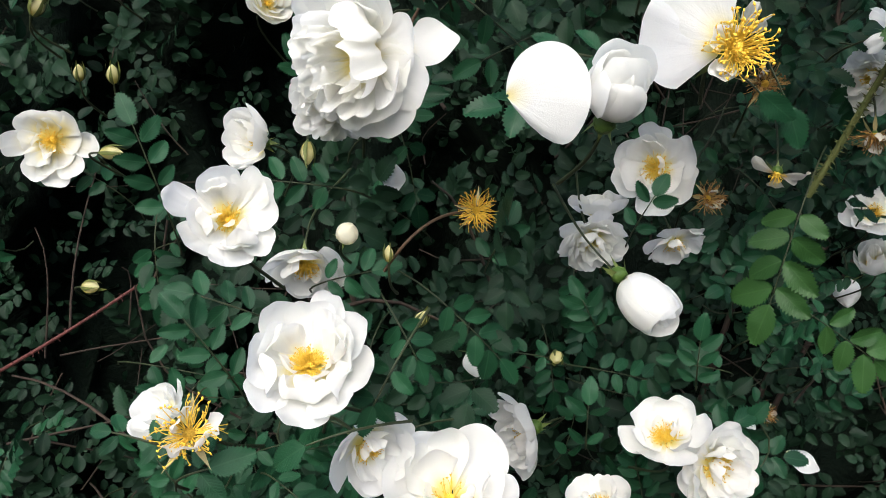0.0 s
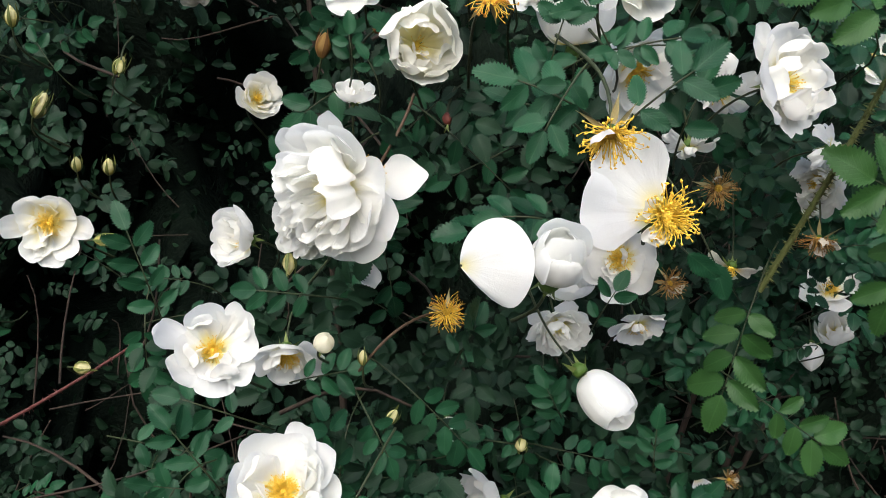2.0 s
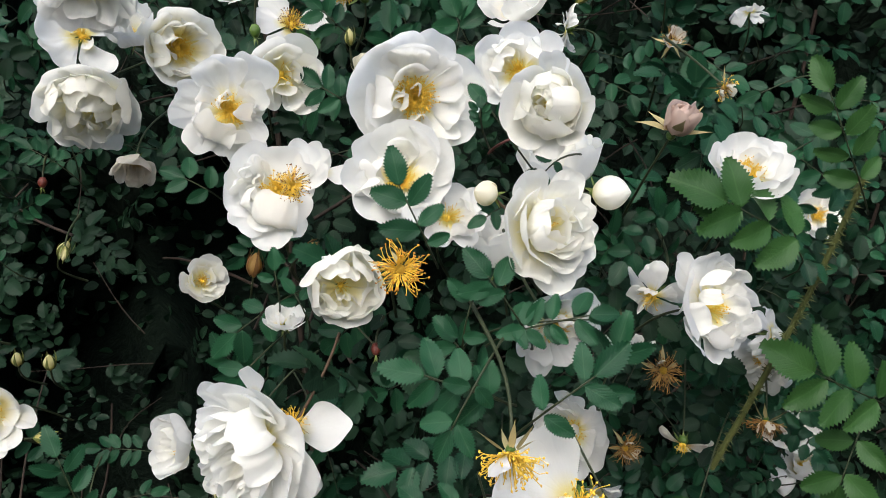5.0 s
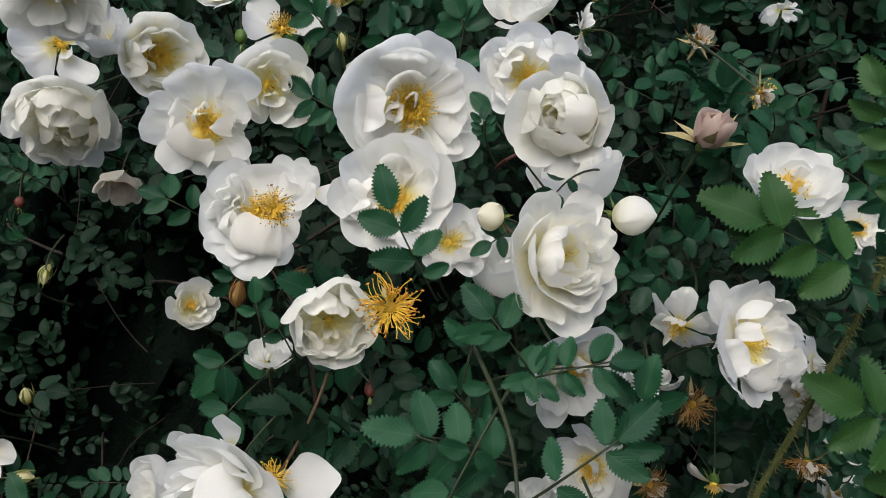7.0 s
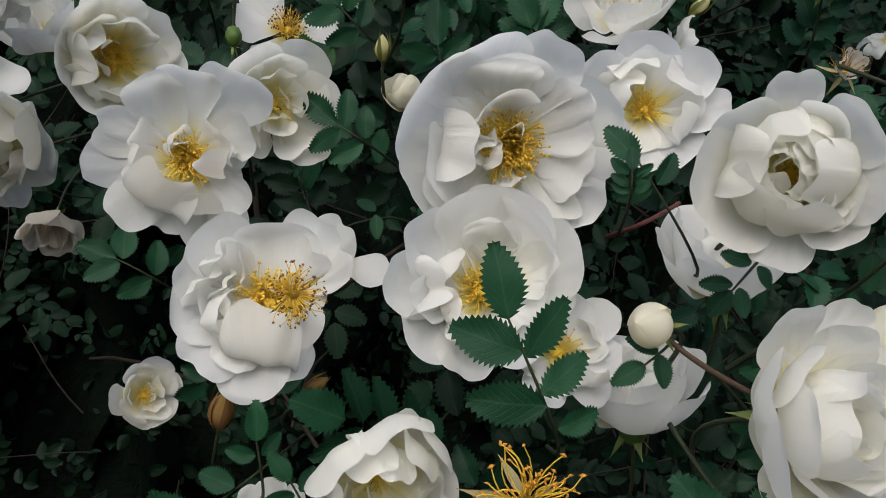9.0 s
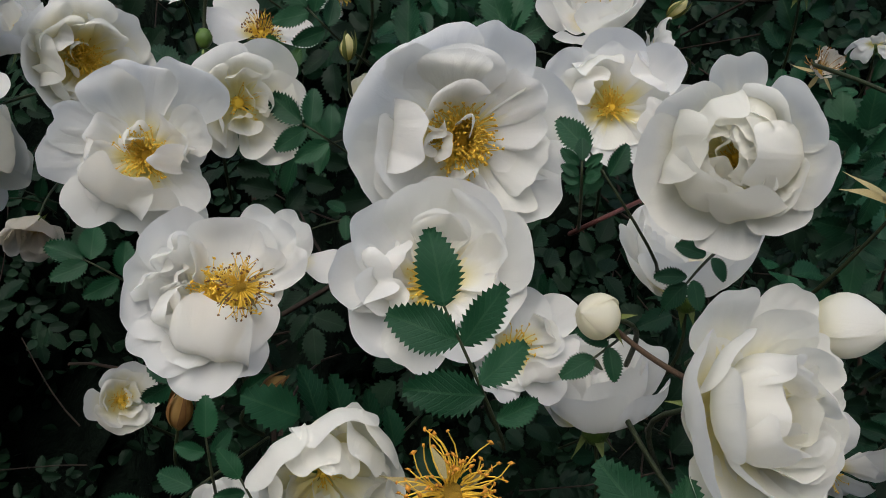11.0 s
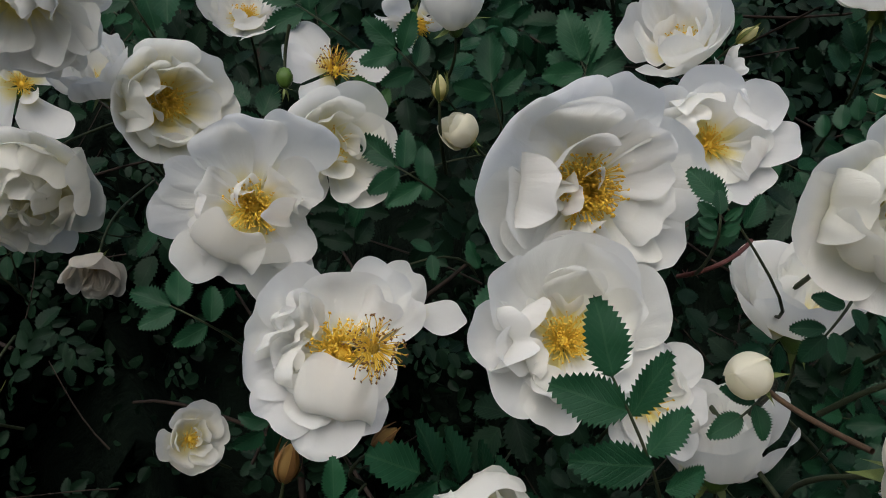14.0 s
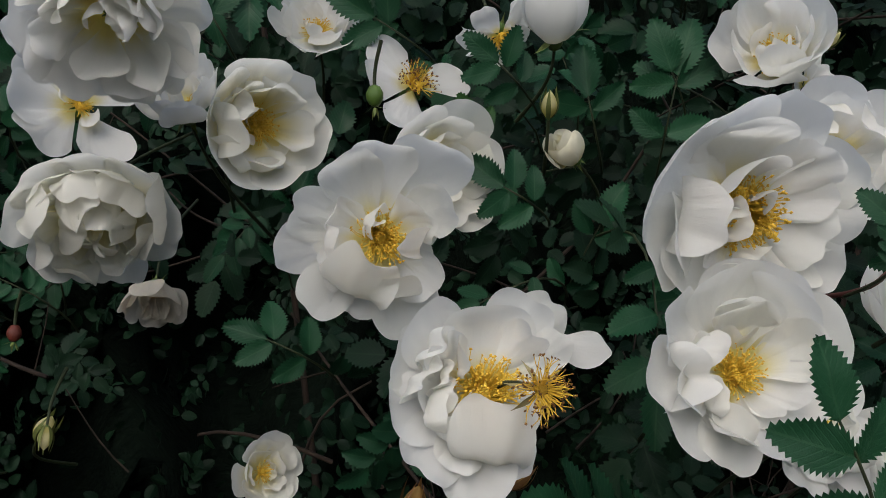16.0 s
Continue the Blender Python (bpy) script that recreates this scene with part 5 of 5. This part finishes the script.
rose_leaf((0.1121, 0.3600, 1.2878), (0.1046, 0.3600, 1.2786), (-0.32, -0.91, 0.27), 0.0092, 2, 230)
rose_leaf((0.0765, 0.4900, 1.3535), (0.0690, 0.4900, 1.3703), (-0.10, -0.99, -0.05), 0.0221, 1, 231)
rose_leaf((0.2161, 0.4800, 1.2979), (0.2123, 0.4800, 1.3271), (-0.48, -0.87, 0.09), 0.0196, 3, 232)
bristly_cane("bristly_cane", bezier((0.2339, 0.4700, 1.0819), (0.2535, 0.4500, 1.1462), (0.2701, 0.4300, 1.2005), (0.2788, 0.4000, 1.2742), 14), 0.0021, 0.0015, CANE_GREEN, 520, 0.0052, 233,
             "bristly green cane with many straight prickles")
bristly_cane("thorny_cane", bezier((-0.4182, 0.6200, 0.8765), (-0.3528, 0.6200, 0.9122), (-0.3045, 0.6200, 0.9415), (-0.2510, 0.6300, 0.9775), 14), 0.0018, 0.0012, CANE_RED, 110, 0.0045, 234,
             "thin reddish thorny cane in the shade")
bristly_cane("brown_stem", bezier((-0.0156, 0.3400, 1.1585), (-0.0042, 0.3450, 1.1757), (0.0049, 0.3500, 1.1909), (0.0094, 0.3550, 1.2063), 14), 0.0008, 0.0007, STALK_BROWN, 0, 0.002, 235,
             "smooth brown flower stem")
bristly_cane("brown_stem", bezier((-0.0191, 0.3700, 1.0595), (-0.0070, 0.3600, 1.0793), (0.0035, 0.3700, 1.0885), (0.0204, 0.3950, 1.0852), 14), 0.0008, 0.0008, STALK_BROWN, 0, 0.002, 236,
             "thin smooth brown twig among leaves")
lone_petal((0.031, 0.238, 1.151), (0.054, 0.236, 1.152), (0.1, -0.98, 0.12), 45, 237, label="broad white petal hanging from a faded rose",
           fan=[(-88, 0.15), (-78, 0.42), (-66, 0.66), (-52, 0.89), (-38, 1.03), (-15, 1.10), (5, 1.09), (25, 1.06), (40, 1.03), (47, 0.91), (52, 0.53), (56, 0.15)])
lone_petal((-0.002, 0.397, 1.28), (0.013, 0.393, 1.277), (0.1, -0.95, 0.3), 32, 261, label="smooth pale petal between two open roses")
lone_petal((-0.027, 0.336, 1.182), (-0.028, 0.332, 1.198), (-0.2, -0.95, 0.2), 34, 260, label="white petal standing up over a ruffled rose")
lone_petal((-0.0200, 0.4200, 1.1085), (-0.0171, 0.4200, 1.0928), (0.07, -0.91, 0.41), 38, 238, label="white petal caught on a twig")
lone_petal((0.2535, 0.6000, 0.8735), (0.2669, 0.6000, 0.8499), (-0.34, -0.68, 0.65), 40, 239, label="fallen white petal caught in the leaves")
lone_petal((0.3031, 0.6000, 0.8370), (0.3281, 0.6000, 0.8222), (-0.41, -0.63, 0.66), 30, 240, label="fallen white petal caught in the leaves")
rose((0.2590, 0.4500, 1.1775), (0.71, -0.68, 0.20), 0.0371, "drooping", 241, stamens=0,
     label="white rose behind a bristly green cane")
rose_hip((-0.051, 0.47, 1.36), (-0.01, -0.06, -1.00), 0.0068, 242, HIP, label="smooth green rose hip under a faded rose")
rose_hip((0.0255, 0.3680, 1.1942), (0.03, -0.63, -0.78), 0.0055, 243, HIP_RED, label="small dark red rose hip")
rose_hip((-0.2080, 0.5150, 1.2685), (0.04, -0.34, -0.94), 0.0062, 244, HIP_RED, label="dull red rose hip in the shade")
rose_bud((-0.0109, 0.4000, 1.2399), (0.78, 0.15, 0.61), 0.0055, 245, long=1.7, husk=SEPAL_BROWN, skin=PETAL_HUSK,
         label="brown-green pointed rosebud on a thin stalk")
bristly_cane("thorny_cane", bezier((0.0837, 0.4100, 1.2884), (0.0850, 0.3850, 1.2930), (0.0918, 0.3850, 1.2964), (0.1074, 0.4100, 1.2999), 14), 0.0008, 0.0007, CANE_RED, 20, 0.002, 246,
             "short reddish thorny cane between the roses")
bristly_cane("brown_stem", bezier((0.0831, 0.3500, 1.2691), (0.0870, 0.3450, 1.2650), (0.0899, 0.3350, 1.2633), (0.0929, 0.3200, 1.2627), 14), 0.0007, 0.0007, STALK_BROWN, 0, 0.002, 247,
             "thin brown stem carrying a cream bud")
rose_leaf((0.0875, 0.2550, 1.2006), (0.1100, 0.2550, 1.2174), (-0.24, -0.92, 0.31), 0.0154, 2, 248)
rose_leaf((0.1136, 0.2680, 1.1733), (0.1286, 0.2680, 1.1460), (-0.27, -0.82, 0.50), 0.0136, 0, 249)
rose_leaf((0.0659, 0.2650, 1.1639), (0.0467, 0.2650, 1.1634), (-0.02, -0.88, 0.47), 0.0125, 2, 250)
rose_leaf((-0.0210, 0.3700, 1.2173), (-0.0235, 0.3700, 1.2341), (0.20, -0.86, 0.47), 0.0105, 1, 251)
rose_leaf((-0.0066, 0.3700, 1.2078), (-0.0144, 0.3700, 1.2224), (0.16, -0.84, 0.51), 0.0103, 1, 252)
rose_leaf((0.0705, 0.2620, 1.2153), (0.0602, 0.2620, 1.1949), (-0.07, -0.92, 0.38), 0.0131, 2, 253)

# hollows of the bush: across, up, half width, half height
HOLLOWS = [(-0.155, 1.258, 0.054, 0.042), (-0.120, 1.198, 0.052, 0.038), (-0.258, 1.045, 0.042, 0.042), (-0.124, 1.157, 0.047, 0.033), (-0.283, 0.937, 0.044, 0.052), (0.050, 1.112, 0.029, 0.029), (0.054, 0.988, 0.043, 0.031), (0.212, 0.960, 0.047, 0.028), (-0.144, 1.202, 0.044, 0.060), (-0.136, 1.209, 0.028, 0.051), (0.180, 1.378, 0.051, 0.015), (0.238, 1.094, 0.043, 0.021), (0.324, 1.348, 0.060, 0.044), (-0.199, 1.151, 0.067, 0.058), (-0.114, 1.188, 0.065, 0.031), (-0.141, 1.228, 0.071, 0.035), (-0.133, 1.242, 0.080, 0.049), (-0.072, 1.204, 0.075, 0.030), (-0.221, 1.156, 0.080, 0.063), (-0.261, 0.950, 0.084, 0.088), (0.286, 0.917, 0.083, 0.048), (-0.149, 1.185, 0.054, 0.065), (-0.160, 1.107, 0.064, 0.050), (0.036, 1.113, 0.044, 0.032), (0.006, 1.145, 0.034, 0.02), (0.183, 1.138, 0.034, 0.028), (0.218, 1.105, 0.04, 0.02), (0.006, 1.243, 0.03, 0.018), (-0.002, 1.219, 0.026, 0.018)]


# ---- the body of the bush: leaves and twigs behind and between the roses ----
SPOTS = np.array(BLOSSOMS)


def bush_face(x, z):
    """How far back the bush's outer leaves lie at a place across it."""
    d2 = (SPOTS[:, 0] - x) ** 2 + (SPOTS[:, 2] - z) ** 2
    w = np.exp(-d2 / (2 * 0.05 ** 2)) + 1e-4 * np.exp(-d2 / (2 * 0.3 ** 2)) + 1e-9
    return float((w * SPOTS[:, 1]).sum() / w.sum())


def hides_a_rose(x, y, z, room):
    d = np.hypot(SPOTS[:, 0] - x, SPOTS[:, 2] - z)
    return bool(((d < SPOTS[:, 3] * 0.55 + room) & (SPOTS[:, 1] > y - 0.012)).any())


def outer_leaves(count, seed):
    """Leaves of the outer layer, each one a thing."""
    rng = np.random.default_rng(seed)
    made, tries = 0, 0
    while made < count and tries < count * 20:
        tries += 1
        x, z = rng.uniform(-0.33, 0.42), rng.uniform(0.86, 1.48)
        y = bush_face(x, z) + 0.13 * rng.uniform(0, 1) ** 1.6
        size = rng.uniform(0.012, 0.019)
        if hides_a_rose(x, y, z, size * 2.4) or gap_in_bush(x, y, z):
            continue
        a = rng.uniform(0, 2 * math.pi)
        way = Vector((math.cos(a), rng.uniform(-0.5, 0.3), math.sin(a)))
        long = size * rng.uniform(2.0, 3.0)
        up = Vector((rng.normal(0, 0.35), -1.0, rng.uniform(0.1, 0.9)))
        base = Vector((x, y, z)) - way.normalized() * long * 0.6
        rose_leaf(base, base + way.normalized() * long, up, size, int(rng.integers(2, 5)), int(rng.integers(1, 10 ** 6)))
        made += 1


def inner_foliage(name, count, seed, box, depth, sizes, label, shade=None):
    """The rest of the bush's leaves in one mesh, thinning out with depth; the default material has shade in its colour.
    """
    rng = np.random.default_rng(seed)
    bases = [leaflet_arrays(k + 20, 9, 0.31, 0.2 + 0.1 * k, 0.1 + 0.08 * k, 0.05) for k in range(3)]
    verts, faces, uvs, total = [], [], [], 0
    for i in range(count):
        x, z = rng.uniform(box[0], box[1]), rng.uniform(box[2], box[3])
        y = bush_face(x, z) + depth[0] + (depth[1] - depth[0]) * rng.uniform(0, 1) ** 1.3
        if gap_in_bush(x, y, z) or (x < -0.13 and y < bush_face(x, z) + 0.25 and rng.uniform() < 0.85):
            continue
        size = rng.uniform(*sizes)
        if hides_a_rose(x, y, z, size * 2.0):
            continue
        a = rng.uniform(0, 2 * math.pi)
        way = Vector((math.cos(a), rng.uniform(-0.7, 0.5), math.sin(a) + 0.2)).normalized()
        long = size * rng.uniform(2.2, 3.2)
        m, _ = leaf_frame(Vector((x, y, z)), Vector((x, y, z)) + way * long, Vector((rng.normal(0, 0.4), -0.8, rng.uniform(0.1, 1.2))))
        for slot in leaflet_slots(rng, long, int(rng.integers(2, 5)), size):
            pts, uv = bases[int(rng.integers(0, 3))]
            w = np.array(m @ slot)
            rows, cols = pts.shape[:2]
            verts.append(pts.reshape(-1, 3) @ w[:3, :3].T + w[:3, 3])
            idx = np.arange(rows * cols).reshape(rows, cols) + total
            faces.append(np.stack([idx[:-1, :-1], idx[:-1, 1:], idx[1:, 1:], idx[1:, :-1]], -1).reshape(-1, 4))
            uvs.append(uv.reshape(-1, 2))
            total += rows * cols
    me = raw_mesh(name, np.concatenate(verts), np.concatenate(faces), np.concatenate(uvs), [shade or LEAF_SHADED])
    tagged(new(name, me), label, "foliage", kind="stuff")


def gap_in_bush(x, y, z):
    """Hollows in the bush, where one looks into its dark inside."""
    for cx, cz, rx, rz in HOLLOWS:
        if ((x - cx) / rx) ** 2 + ((z - cz) / rz) ** 2 < 1:
            return y < bush_face(x, z) + 0.36
    return False


def clad_shrubs(name, count, seed, inner, height, lean, start, end, sizes, label):
    """Loose leaves all over a bank of shrubs, on both of its sides and its top, in the shade-darkened leaf colour."""
    rng = np.random.default_rng(seed)
    pts, uv = leaflet_arrays(77, 6, 0.33, 0.3, 0.2, 0.03)
    rows, cols = pts.shape[:2]
    flat, fuv = pts.reshape(-1, 3), uv.reshape(-1, 2)
    idx = np.arange(rows * cols).reshape(rows, cols)
    quads = np.stack([idx[:-1, :-1], idx[:-1, 1:], idx[1:, 1:], idx[1:, :-1]], -1).reshape(-1, 4)
    verts, faces = [], []
    for i in range(count):
        a, up = radians(rng.uniform(start, end)), rng.uniform(0, 1.03)
        r = inner + lean * up ** 2 + 0.10 * math.sin(a * 23 + 3 * up + 1) + 0.10 * math.sin(up * 17 + a * 9) + rng.choice((-0.04, 0.06)) + rng.normal(0, 0.04)
        w = np.array(Matrix.LocRotScale((r * math.cos(a), 0.4 + r * math.sin(a), height * up), Euler(rng.uniform(0, 6.28, 3)), (rng.uniform(*sizes),) * 3))
        verts.append(flat @ w[:3, :3].T + w[:3, 3])
        faces.append(quads + i * len(flat))
    me = raw_mesh(name, np.concatenate(verts), np.concatenate(faces), np.tile(fuv, (count, 1)), [LEAF_SHADED])
    tagged(new(name, me), label, "foliage", kind="stuff")


def twigs(count, seed):
    """Thin bare twigs inside the bush, in one mesh."""
    rng = np.random.default_rng(seed)
    verts, faces, total = [], [], 0
    for i in range(count):
        x, z = rng.uniform(-0.6, 0.7), rng.uniform(0.6, 1.6)
        y = bush_face(x, z) + rng.uniform(0.08, 0.5)
        p = np.array([x, y, z])
        way = np.array([rng.normal(0, 0.6), rng.uniform(-0.1, 0.5), rng.uniform(-0.3, 1.0)])
        way *= rng.uniform(0.05, 0.15) / np.linalg.norm(way)
        path = bezier(p, p + way * 0.4, p + way * 0.8 + rng.normal(0, 0.012, 3), p + way * 1.3 + rng.normal(0, 0.02, 3), 6)
        r = rng.uniform(0.0007, 0.0016)
        tube = tube_arrays(path, np.linspace(r, r * 0.6, 6), 5)
        idx = np.arange(30).reshape(6, 5)
        idx = np.concatenate([idx, idx[:, :1]], 1) + total
        verts.append(tube.reshape(-1, 3))
        faces.append(np.stack([idx[:-1, :-1], idx[:-1, 1:], idx[1:, 1:], idx[1:, :-1]], -1).reshape(-1, 4))
        total += 30
    me = raw_mesh("twigs", np.concatenate(verts), np.concatenate(faces), None, [TWIG])
    tagged(new("twigs", me), "thin grey-brown twigs inside the rose bush", "twigs", kind="stuff")


def main_canes(count, seed):
    """The bush's woody canes, which rise out of the soil and carry it."""
    rng = np.random.default_rng(seed)
    for i in range(count):
        x0 = rng.uniform(-0.7, 0.8)
        foot = np.array([x0 * 0.6, rng.uniform(1.1, 1.2), 0.0])
        head = np.array([x0, rng.uniform(1.02, 1.1), rng.uniform(1.1, 1.7)])
        path = bezier(foot, foot + np.array([0, 0.05, 0.5]), head + np.array([0, 0.12, -0.4]), head, 14)
        ob = new("cane", tube_mesh("cane", path, np.linspace(0.007, 0.0025, 14), [TWIG], 7))
        tagged(ob, "woody brown cane rising inside the rose bush", "branch", "woody canes")


outer_leaves(250, 11)
clad_shrubs("shrub_leaves", 15000, 51, 1.25, 1.95, -0.1, 8, 172, (0.02, 0.036), "leaves of the shrubs behind the rose bush, coloured dark for shade")
# leaves for the added hedge that stays out of view
clad_shrubs("shrub_leaves", 8500, 52, 3.4, 2.0, 0.2, 140, 400, (0.06, 0.11), "dark leaves on the hedge added out of view")
inner_foliage("foliage", 1450, 21, (-0.5, 0.6, 0.75, 1.6), (0.03, 0.3), (0.012, 0.019), "dense green rose leaves inside the bush, coloured darker for shade")
inner_foliage("foliage", 1500, 22, (-1.2, 1.3, 0.2, 1.78), (0.2, 0.75), (0.014, 0.024), "leaves at the heart of the bush, shade put into their colour")
inner_foliage("foliage", 330, 24, (-0.36, 0.45, 0.82, 1.52), (0.01, 0.09), (0.012, 0.019), "dark green toothed rose leaves between the roses", LEAF_MASS)
twigs(220, 31)
main_canes(5, 41)
